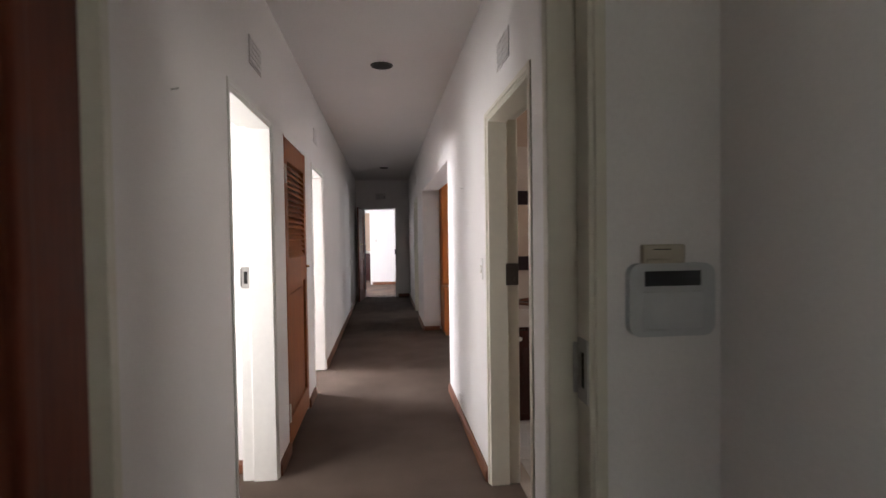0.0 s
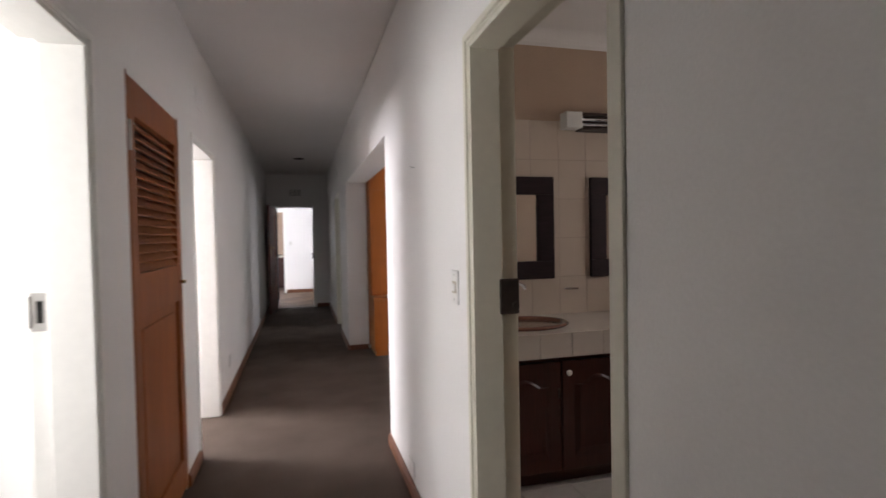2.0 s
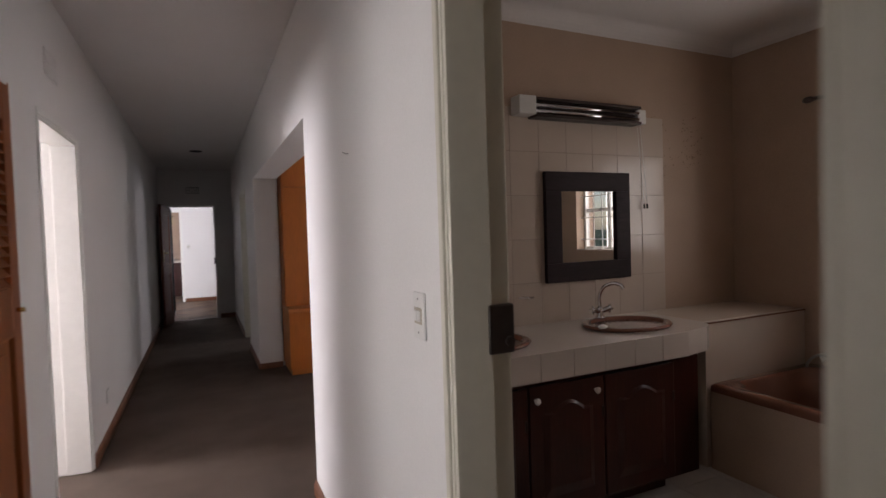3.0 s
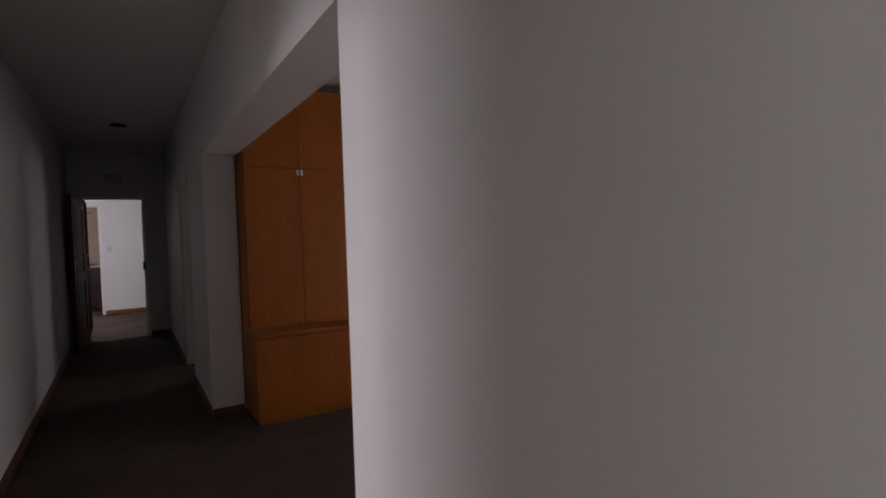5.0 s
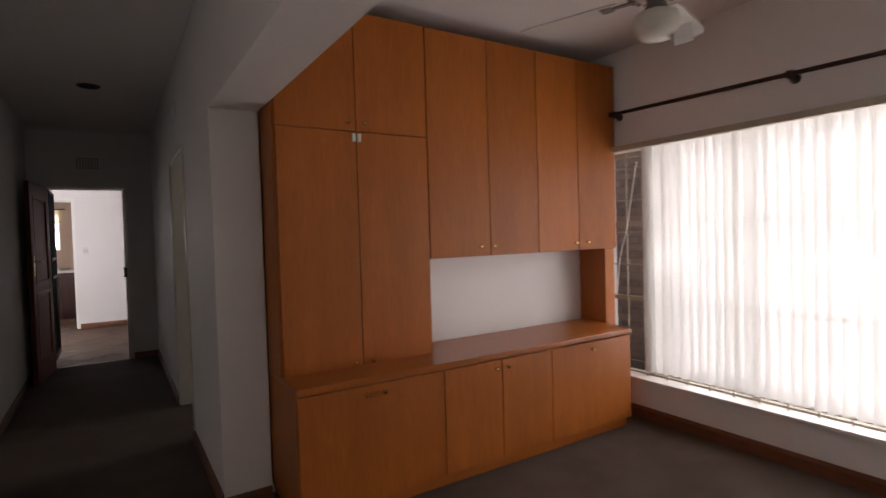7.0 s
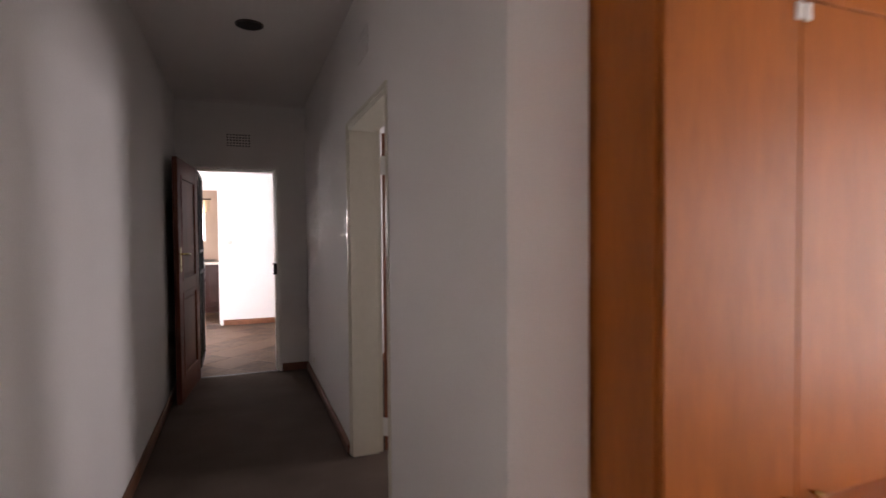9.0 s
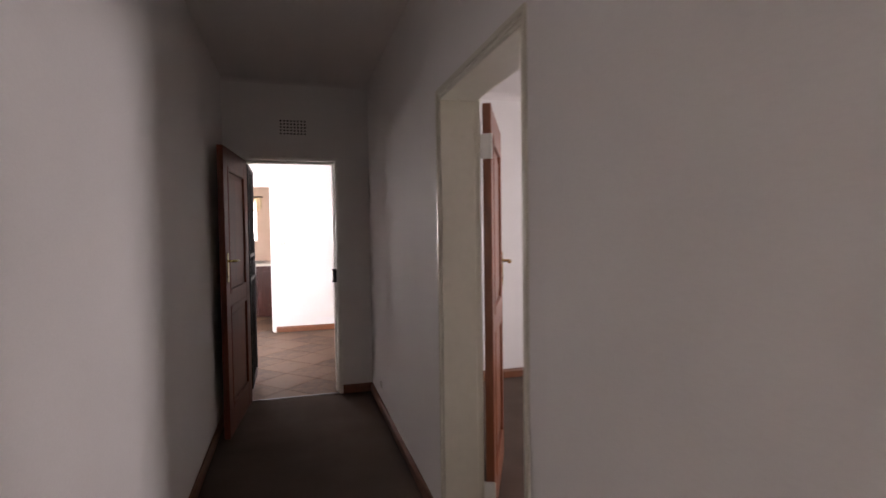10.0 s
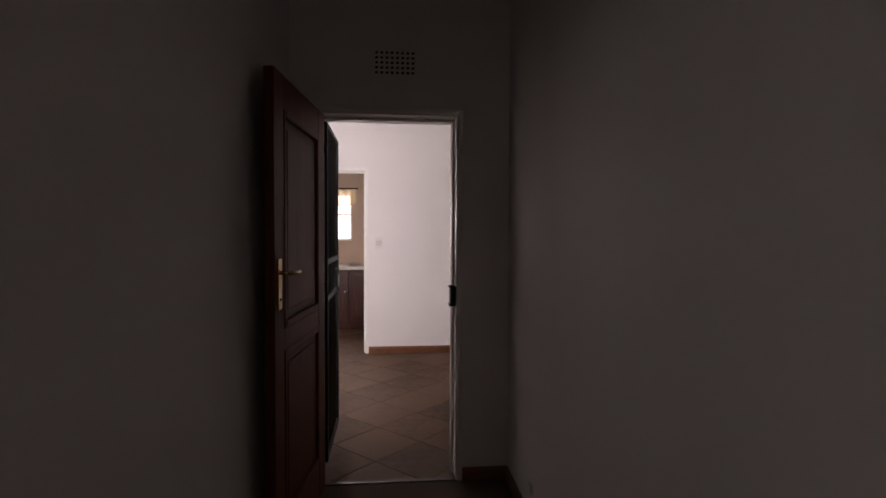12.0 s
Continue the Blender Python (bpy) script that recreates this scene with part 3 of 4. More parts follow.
def downlight(x, y):
    """A recessed ceiling lamp, unlit: a near-black disc for the can's shade behind a thin rim with a milled edge."""
    d = thing("ceiling_downlight", pose(x, y, CEIL), "unlit recessed round ceiling downlight, dark inside", "downlight")
    part("can", lathe(bmesh.new(), [(0.072, -0.004), (0.070, -0.001), (0.02, -0.0008)]), HOLE_SHADE, d, "near-black disc painting the shade in the lamp opening", True)
    part("rim", lathe(bmesh.new(), [(0.072, -0.002), (0.075, -0.009), (0.083, -0.008), (0.086, -0.001)], 48), BRONZE, d, "dull bronze rim", True)
    return d


downlight(0.085, 4.76)
downlight(0.10, 10.74)

keypad = thing("alarm_keypad", pose(0.612, 1.65, 1.262, 0, 0, -90), "grey plastic alarm keypad with a blank display", "keypad")
bm = box(bmesh.new(), 0.0, 0.018, -0.084, 0.084, -0.068, 0.068)
bmesh.ops.bevel(bm, geom=[e for e in bm.edges if abs((e.verts[0].co - e.verts[1].co).x) > 0.01], offset=0.022, segments=5, profile=0.5, affect="EDGES")
part("case", bm, GREYPLASTIC, keypad)
block("display", 0.018, 0.0188, -0.055, 0.055, 0.026, 0.054, SCREEN, keypad, "dark unlit display", 0)
block("flap", 0.018, 0.0205, -0.060, 0.060, -0.056, 0.016, GREYPLASTIC, keypad, bevel=0.002)
bracket = thing("sensor_tag", pose(0.598, 1.65, 1.347, 0, 0, -90), "yellowed plastic clip on the wall above a keypad", "clip")
block("body", 0, 0.014, -0.042, 0.042, -0.018, 0.018, YELLOWED, bracket, bevel=0.004)
block("slot", 0.0135, 0.0146, -0.022, 0.012, 0.008, 0.010, HOLE_SHADE, bracket, bevel=0)
block("tab", 0.012, 0.018, -0.035, 0.01, -0.017, -0.009, YELLOWED, bracket, bevel=0.002)

# ---- study alcove: wall units, window, blinds, fan ----


def cab_knob(parent, x, z, y):
    bm = shift(lathe(bmesh.new(), [(0.005, 0), (0.005, 0.012), (0.011, 0.016), (0.012, 0.023), (0.007, 0.028)], 14), pose(x, y, z, 90, 0, 0))
    part("knob", bm, BRASS, parent, "small round brass knob", True)


def cabinet(name, label, x0, x1, y0, y1, z0, z1, doors, group="study wall units"):
    """A veneered unit: carcass of boards, doors (x0, x1, z0, z1, knob x, knob z) with thin gaps."""
    c = thing(name, pose(0, 0, 0), label, "cabinet", group)
    bm, t = bmesh.new(), 0.018
    box(bm, x0, x0 + t, y0, y1, z0, z1, 0.001), box(bm, x1 - t, x1, y0, y1, z0, z1, 0.001)
    box(bm, x0 + t, x1 - t, y0, y1, z0, z0 + t), box(bm, x0 + t, x1 - t, y0, y1, z1 - t, z1), box(bm, x0 + t, x1 - t, y1 - 0.01, y1, z0 + t, z1 - t)
    part("carcass", bm, VENEER, c)
    for a, b, low, high, kx, kz in doors:
        leaf = block("door", a + 0.0025, b - 0.0025, y0 - 0.020, y0 - 0.002, low + 0.0025, high - 0.0025, VENEER, c, bevel=0.0015)
        cab_knob(leaf, kx, kz, y0 - 0.020)
    return c


UF, BF, BACK = 8.145, 7.90, 8.395
SPLIT = 1.94
tall = cabinet("tall_cabinet", "tall orange-veneer wall cabinet with four doors", 0.905, 1.775, UF, BACK, 0.685, 2.58,
               [(0.905, 1.335, 0.675, SPLIT, 1.287, 0.705), (1.335, 1.775, 0.675, SPLIT, 1.387, 0.705),
                (0.905, 1.335, SPLIT, 2.58, 1.285, SPLIT + 0.045), (1.335, 1.775, SPLIT, 2.58, 1.385, SPLIT + 0.045)])
for x in (1.310, 1.340):
    block("latch", x - 0.0, x + 0.022, UF - 0.03, UF - 0.0205, SPLIT - 0.055, SPLIT - 0.01, PLASTIC, tall, "white plastic child latch", 0.004)
cabinet("wall_cabinet", "orange-veneer upper wall cabinet with four doors", 1.777, 3.405, UF, BACK, 1.235, 2.58,
        [(1.777, 2.222, 1.235, 2.58, 2.135, 1.295), (2.222, 2.63, 1.235, 2.58, 2.240, 1.295),
         (2.63, 3.012, 1.235, 2.58, 2.965, 1.29), (3.012, 3.405, 1.235, 2.58, 3.085, 1.29)])
base = cabinet("base_cabinet", "long orange-veneer base cabinet with closed doors", 0.895, 3.23, BF, BACK, 0.06, 0.655,
               [(0.895, 1.695, 0.065, 0.645, 1.238, 0.60), (1.695, 2.092, 0.065, 0.645, 2.045, 0.597), (2.092, 2.485, 0.065, 0.645, 2.125, 0.60),
                (2.485, 3.23, 0.065, 0.645, 2.837, 0.597)])
cab_knob(base, 1.333, 0.60, BF - 0.020)
block("plinth", 0.91, 3.215, BF + 0.012, BACK, 0.0, 0.06, VENEER_TOP, base)
block("worktop", 0.893, 3.235, BF - 0.024, BACK, 0.657, 0.684, VENEER_TOP, base, bevel=0.003)
block("end_panel", 3.30, 3.403, UF + 0.002, BACK, 0.0, 1.234, VENEER, base)
block("worktop_return", 3.236, 3.299, UF - 0.05, BACK, 0.657, 0.684, VENEER_TOP, base)
block("side_panel", 0.896, 0.904, UF - 0.001, BACK, 0.685, 2.58, VENEER, base, bevel=0)


def steel_window(name, m, width, height, uprights, transoms, label, bars=0, bar_rows=0, mat=WHITE_ENAMEL, panes=True):
    """A steel casement: local y runs along it, z up from its sill, x outwards."""
    wdw = thing(name, m, label, "window", kind="structure")
    f = 0.035
    bm = bmesh.new()
    box(bm, 0.1, 0.14, 0, f, 0, height, 0.003), box(bm, 0.1, 0.14, width - f, width, 0, height, 0.003)
    box(bm, 0.1, 0.14, f, width - f, 0, f, 0.003), box(bm, 0.1, 0.14, f, width - f, height - f, height, 0.003)
    part("window_frame", bm, mat, wdw)
    for u in uprights:
        block("mullion", 0.1, 0.135, u - 0.02, u + 0.02, f, height - f, mat, wdw)
    for z in transoms:
        block("transom", 0.103, 0.132, f, width - f, z - 0.018, z + 0.018, mat, wdw)
    if panes:
        edges = [f - 0.005, *uprights, width - f + 0.005]
        for a, b in zip(edges, edges[1:]):
            p = block("pane", 0.115, 0.119, a, b, f, height - f, GLASS, wdw, "clear window glass", 0)
            p.visible_shadow = False
    for k in range(bars):
        y = width * (k + 0.5) / bars
        bar("burglar_bar", (0.07, y, 0.0), (0.07, y, height), 0.005, mat, wdw, sides=8)
    for k in range(bar_rows):
        z = height * (k + 0.5) / bar_rows
        bar("burglar_bar", (0.065, 0, z), (0.065, width, z), 0.005, mat, wdw, sides=8)
    return wdw


study_win = steel_window("window_1", pose(3.43, 5.5, 0.27), 2.84, 1.68, (0.85, 1.7, 2.42), (0.579, 1.144), "wide pink-cream steel window behind vertical blinds", bars=18, bar_rows=7, mat=YELLOWED)
block("window_sill", -0.03, 0.10, -0.0, 2.84, 0.001, 0.022, WHITE_ENAMEL, study_win, "white sill catching daylight", 0.004)
tube("bar_scroll", [(0.060, 2.50, 1.6), (0.060, 2.56, 1.3), (0.060, 2.60, 1.1), (0.060, 2.66, 0.9), (0.060, 2.70, 0.6)], 0.004, WHITE_ENAMEL, study_win)
bath_win = steel_window("window_2", pose(3.64, 3.2, 1.19), 1.09, 0.87, (0.36, 0.73), (0.40,), "white steel bathroom window with burglar bars", bars=9, bar_rows=4)
for k in range(4):
    block("reveal_tile", 0.001, 0.099, 1.082, 1.089, 0.012 + 0.214 * k, 0.222 + 0.214 * k, TILE, bath_win, "white reveal tile", 0.0015)
for k in range(5):
    block("sill_tile", -0.006, 0.099, 0.012 + 0.214 * k, 0.222 + 0.214 * k, 0.001, 0.009, TILE, bath_win, "white sill tile", 0.0015)
sash = bmesh.new()
for y0, y1, z0, z1 in ((0.0, 0.022, -0.40, 0.0), (0.298, 0.32, -0.40, 0.0), (0.022, 0.298, -0.022, 0.0), (0.022, 0.298, -0.40, -0.378)):
    box(sash, -0.012, 0.012, y0, y1, z0, z1, 0.002)
part("open_sash", shift(sash, pose(0.15, 0.74, 0.83, 0, -24, 0)), WHITE_ENAMEL, bath_win, "open top-hung steel sash")
block("sash_stay", 0.10, 0.30, 0.90, 0.912, 0.455, 0.463, BRONZE, bath_win, "dark window stay", 0.001)
steel_window("window_3", pose(3.65, 9.7, 0.75), 1.55, 1.3, (0.55, 1.05), (0.5,), "steel bedroom window letting in daylight")
steel_window("window_4", pose(-2.1, 3.45, 0.9, 0, 0, 180), 1.15, 1.15, (0.57,), (0.5,), "steel toilet window letting in daylight")
steel_window("window_5", pose(-3.9, 7.8, 1.0, 0, 0, 180), 1.5, 1.3, (0.5, 1.0), (0.6,), "steel bedroom window letting in daylight")
# unseen window, added round the lobby's fill light
steel_window("window_6", pose(-1.9, YEND + 0.24, 0.9, 0, 0, -90), 1.0, 1.2, (0.5,), (0.6,), "added unseen steel window that lets light into the lobby")
steel_window("window_7", pose(-0.62, 18.0, 1.27, 0, 0, 90), 1.0, 0.73, (0.33, 0.66), (0.4,), "white kitchen window over the counter")
steel_window("window_8", pose(-0.76, 0.05, 1.0, 0, 0, 180), 0.9, 1.0, (0.45,), (0.5,), "steel entry window behind the walker")

blinds = thing("vertical_blinds", pose(3.40, 0, 0), "half-open cream fabric vertical blinds over the window", "blinds")
block("headrail", -0.03, 0.025, 5.42, 8.16, 1.945, 1.985, YELLOWED, blinds, "beige metal headrail")
slat_bm = bmesh.new()
grid = [[slat_bm.verts.new((0.006 * math.cos(math.pi * u), (u - 0.5) * 0.089, z)) for u in (0, 0.25, 0.5, 0.75, 1)] for z in (0.365, 0.9, 1.45, 1.942)]
for lo, hi in zip(grid, grid[1:]):
    for k in range(4):
        slat_bm.faces.new((lo[k], lo[k + 1], hi[k + 1], hi[k]))
blind_mesh = mesh_of("slat", slat_bm, BLIND, True)
random.seed(4)
y, k = 5.52, 0
while y < 7.80:
    s = new("slat", blind_mesh)
    s.parent = blinds
    s.matrix_basis = pose(random.uniform(-0.004, 0.004), y, 0, random.uniform(-0.25, 0.25), random.uniform(-0.4, 0.4), random.choice((18, 22, 28, 24, 35, 15)) + random.uniform(-6, 6))
    y += random.choice((0.060, 0.064, 0.070, 0.056))
for k in range(5):
    s = new("slat", blind_mesh)
    s.parent, s.matrix_basis = blinds, pose(-0.002, 7.80 + 0.014 * k, 0, 0, 0, 62 + 5 * k)
bar("bottom_chain", (0.0, 5.5, 0.372), (0.0, 7.85, 0.372), 0.002, PLASTIC, blinds, sides=6)


def curtain_rod(a, b, stands, normal, label):
    """A thin rod on wall brackets with end caps."""
    r = thing("curtain_rod", pose(*a), label, "curtain rod")
    d = Vector(b) - Vector(a)
    bar("pole", (0, 0, 0), d, 0.013, ROD, r)
    u = d.normalized()
    for p in (Vector((0, 0, 0)), d):
        bm = shift(lathe(bmesh.new(), [(0.012, -0.03), (0.02, -0.012), (0.02, 0.012), (0.012, 0.03)], 16), Matrix.Translation(p) @ u.to_track_quat("Z", "Y").to_matrix().to_4x4())
        part("end_cap", bm, ROD, r, smooth=True)
    n = Vector(normal)
    for s in stands:
        p = u * s
        bm = cyl(bmesh.new(), p - Vector((0, 0, 0.018)), p - Vector((0, 0, 0.018)) + n * 0.068, 0.011, sides=12)
        cyl(bm, p - u * 0.016, p + u * 0.016, 0.021, sides=14)
        cyl(bm, p + n * 0.060 - Vector((0, 0, 0.018)), p + n * 0.069 - Vector((0, 0, 0.018)), 0.026, sides=14)
        part("bracket", bm, ROD, r)
    return r


curtain_rod((3.362, 8.13, 2.22), (3.362, 5.4, 2.16), (0.04, 1.22, 2.6), (1, 0, 0), "dark wooden curtain rod above the blinds")
curtain_rod((3.572, 4.44, 2.16), (3.572, 3.05, 2.16), (0.16, 1.2), (1, 0, 0), "dark curtain rod above the bathroom window")
curtain_rod((3.582, 11.75, 2.12), (3.582, 9.4, 2.12), (0.1, 1.2, 2.25), (1, 0, 0), "dark curtain rod above the bedroom window")


def ceiling_fan(m, label):
    """A four-blade fan with a frosted bowl light under its motor; hangs from the ceiling."""
    f = thing("ceiling_fan", m, label, "ceiling fan", "ceiling fans")
    part("canopy", lathe(bmesh.new(), [(0.07, 0), (0.068, -0.02), (0.03, -0.06), (0.012, -0.065)]), FANMETAL, f, smooth=True)
    bar("downrod", (0, 0, -0.05), (0, 0, -0.16), 0.012, FANMETAL, f)
    part("motor", lathe(bmesh.new(), [(0.03, -0.14), (0.10, -0.155), (0.125, -0.185), (0.125, -0.24), (0.10, -0.265), (0.05, -0.275)]), FANMETAL, f, smooth=True)
    for k in range(24):
        a = 2 * math.pi * k / 24
        bm = shift(box(bmesh.new(), 0.075, 0.126, -0.006, 0.006, -0.266, -0.258), pose(0, 0, 0.0, 0, 0, math.degrees(a)))
        part("vent_fin", bm, FANDARK, f)
    part("light_neck", lathe(bmesh.new(), [(0.045, -0.27), (0.04, -0.31), (0.052, -0.325), (0.058, -0.345)]), FANDARK, f, "tarnished metal light neck", True)
    part("shade", lathe(bmesh.new(), [(0.055, -0.338), (0.095, -0.355), (0.105, -0.39), (0.10, -0.43), (0.075, -0.458), (0.03, -0.468), (0.001, -0.47)]), GLOBE, f, "frosted glass bowl shade", True)
    # small tilted white block at the bowl's lower side
    card = shift(box(bmesh.new(), -0.045, 0.045, -0.012, 0.012, -0.045, 0.035, 0.003), pose(0.06, -0.085, -0.455, 12, -14, -35))
    part("paper_tag", card, PLASTIC, f, "small white block against the shade")
    for k in range(4):
        bm = bmesh.new()
        outline = [(0.17, -0.045), (0.24, -0.058), (0.60, -0.07), (0.68, -0.055), (0.70, 0.0), (0.68, 0.055), (0.60, 0.07), (0.24, 0.058), (0.17, 0.045)]
        top, low = [[bm.verts.new((x, y, z)) for x, y in outline] for z in (0.004, -0.004)]
        bm.faces.new(top), bm.faces.new(low[::-1])
        for i in range(9):
            bm.faces.new((top[i], low[i], low[(i + 1) % 9], top[(i + 1) % 9]))
        turn = pose(0, 0, -0.262, 0, 0, 109 + 90 * k)
        blade = part("blade", shift(bm, turn @ pose(0, 0, 0, -9, 0, 0)), FANMETAL, f)
        arm = box(bmesh.new(), 0.09, 0.26, -0.014, 0.014, -0.012, -0.005, 0.002)
        box(arm, 0.20, 0.26, -0.032, 0.032, -0.012, -0.006, 0.002)
        part("blade_arm", shift(arm, turn), FANDARK, blade, "cast metal blade arm")
    for piece in f.children:
        if not piece.name.startswith(("canopy", "downrod")):
            piece.location.z += 0.02
    return f


fan = ceiling_fan(pose(2.36, 7.02, CEIL), "off-white four-blade ceiling fan with frosted bowl light")
second = copy_thing(fan, pose(2.72, 11.4, CEIL, 0, 0, -17))
tagged(second, "off-white four-blade ceiling fan in the empty bedroom")

# ---- bathroom ----
vanity = thing("vanity_unit", pose(0, 0, 0), "dark wood vanity under a tiled counter with arched doors", "vanity")
VX0, VX1, VY = 0.83, 2.36, 4.42
block("carcass", VX0, VX1, VY, 4.985, 0.08, 0.715, DARKWOOD, vanity)
block("toe_kick", VX0, VX1 - 0.02, VY + 0.05, 4.985, 0.0, 0.08, DARKWOOD, vanity)
block("end_panel", VX1 + 0.001, 2.66, VY + 0.10, 4.985, 0.0, 0.715, DARKWOOD, vanity)


def arched_door(x0, x1, knobs):
    d = block("door", x0 + 0.006, x1 - 0.006, VY - 0.022, VY - 0.001, 0.10, 0.695, DARKWOOD, vanity, bevel=0.005)
    bm = bmesh.new()
    pts = [(x0 + 0.075, 0.17), (x1 - 0.075, 0.17)]
    for k in range(13):
        u = k / 12
        pts.append((x1 - 0.075 - u * (x1 - x0 - 0.15), 0.565 + 0.045 * max(0.0, math.sin(math.pi * (u * 1.5 - 0.25))) ** 1))
    rear, front = [[bm.verts.new((x, y, z)) for x, z in pts] for y in (VY - 0.0225, VY - 0.0235)]
    cx, cz = sum(p[0] for p in pts) / len(pts), sum(p[1] for p in pts) / len(pts)
    raised = [bm.verts.new((cx + (x - cx) * 0.80, VY - 0.034, cz + (z - cz) * 0.86)) for x, z in pts]
    n = len(pts)
    for a, b in ((rear, front), (front, raised)):
        for i in range(n):
            bm.faces.new((a[i], a[(i + 1) % n], b[(i + 1) % n], b[i]))
    bm.faces.new(raised), bm.faces.new(rear[::-1])
    part("raised_panel", bm, DARKWOOD, d, "raised panel with a curved top")
    for knob_x in knobs:
        knob = shift(lathe(bmesh.new(), [(0.006, 0), (0.006, 0.012), (0.015, 0.018), (0.016, 0.024), (0.008, 0.03)], 16), pose(knob_x, VY - 0.022, 0.635, 90, 0, 0))
        part("knob", knob, PLASTIC, d, "white ceramic knob", True)
    bm = bmesh.new()
    for z in (0.52,):
        cyl(bm, (x1 - 0.02, VY - 0.03, z - 0.02), (x1 - 0.02, VY - 0.03, z + 0.03), 0.006, sides=8)
    part("hinge", bm, BRONZE, d)


arched_door(0.99, 1.43, (1.04,))
arched_door(1.43, 1.87, (1.465, 1.81))
arched_door(1.87, 2.34, ())

counter = thing("vanity_counter", pose(0, 0, 0), "white tiled vanity counter with a ledge over the bath", "countertop")
bm = bmesh.new()
outline = [(0.815, 4.38), (2.42, 4.38), (2.60, 4.41), (2.68, 4.46), (2.71, 4.52), (2.71, 4.995), (0.815, 4.995)]
top, low = [[bm.verts.new((x, y, z)) for x, y in outline] for z in (0.852, 0.722)]
bm.faces.new(top), bm.faces.new(low[::-1])
for i in range(7):
    bm.faces.new((top[i], low[i], low[(i + 1) % 7], top[(i + 1) % 7]))
part("slab", bm, TILE, counter)
for k in range(8):
    x0 = 0.92 + 0.1875 * k
    block("front_tile", x0 + 0.0015, x0 + 0.186, 4.372, 4.381, 0.722, 0.853, TILE, counter, bevel=0.002)
block("ledge_wall", 2.712, 3.63, 4.510, 4.992, 0.0, 0.838, WALLTILE, counter, "beige tiled end wall behind the bath", 0.002)
block("ledge_edge", 2.712, 3.63, 4.503, 4.520, 0.8385, 0.846, BASIN, counter, "thin brown edge strip", 0.001)
block("ledge_top", 2.712, 3.63, 4.521, 4.992, 0.8385, 0.852, WALLTILE, counter, "beige tiled ledge", 0.002)


def basin(x):
    b = thing("wash_basin", pose(x, 4.68, 0.853), "glossy brown oval drop-in basin in the tiled counter", "basin", "bathroom basins")
    prof = [(0.19, 0.001), (0.262, 0.001), (0.268, 0.010), (0.255, 0.019), (0.235, 0.018), (0.222, 0.008), (0.21, -0.01), (0.185, -0.07), (0.12, -0.11), (0.025, -0.118), (0.02, -0.118)]
    part("bowl", lathe(bmesh.new(), prof, 48, 1.0, 0.80), BASIN, b, smooth=True)
    part("waste", lathe(bmesh.new(), [(0.024, -0.117), (0.02, -0.113), (0.001, -0.113)], 20), CHROME, b, "chrome waste", True)
    tap = thing("basin_mixer", pose(x - 0.03, 4.68 + 0.185, 0.868), "chrome swan-neck mixer tap with two cross handles", "tap", "bathroom taps")
    part("body", lathe(bmesh.new(), [(0.03, 0), (0.028, 0.01), (0.02, 0.03), (0.022, 0.06), (0.012, 0.075)], 20), CHROME, tap, smooth=True)
    tube("spout", [(0, 0, 0.06), (0.0, -0.005, 0.15), (0.02, -0.05, 0.205), (0.06, -0.11, 0.205), (0.068, -0.125, 0.185)], 0.011, CHROME, tap)
    for s in (-1, 1):
        bm = cyl(bmesh.new(), (0.015 * s, -0.005, 0.045), (0.06 * s, -0.012, 0.058), 0.013, 0.016, 14)
        for a in (0, 90):
            cyl(bm, Vector((0.064 * s, -0.012, 0.058)) + Vector((0, math.cos(radians(a)), math.sin(radians(a)))) * 0.026,
                Vector((0.064 * s, -0.012, 0.058)) - Vector((0, math.cos(radians(a)), math.sin(radians(a)))) * 0.026, 0.007, sides=10)
        part("cross_handle", bm, CHROME, tap)
    return b


# the counter is cut away under each bowl
cutters = []
for bx in (1.34, 2.29):
    basin(bx)
    hole = bpy.data.objects.new("hole", mesh_of("hole", lathe(bmesh.new(), [(0.225, -0.2), (0.225, 0.1)], 32, 1.0, 0.80), TILE))
    hole.matrix_world = pose(bx, 4.68, 0.853)
    cutters.append(hole)
slab = [o for o in counter.children if o.name.startswith("slab")][0]
carc = [o for o in vanity.children if o.name.startswith("carcass")][0]
for ob in (slab, carc):
    for h in cutters:
        scene.collection.objects.link(h)
        mod = ob.modifiers.new("cut", "BOOLEAN")
        mod.operation, mod.object, mod.solver = "DIFFERENCE", h, "EXACT"
    bpy.context.view_layer.update()
    ready = bpy.data.meshes.new_from_object(ob.evaluated_get(bpy.context.evaluated_depsgraph_get()))
    ob.modifiers.clear()
    ob.data = ready
    for h in cutters:
        scene.collection.objects.unlink(h)
for h in cutters:
    bpy.data.objects.remove(h)

soap = thing("soap_bar", pose(2.045, 4.60, 0.872), "small worn cream soap end on a basin rim", "soap")
part("bar", lathe(bmesh.new(), [(0.01, 0), (0.022, 0.004), (0.024, 0.012), (0.012, 0.02)], 16, 1.2, 0.8), PLASTIC, soap, smooth=True)


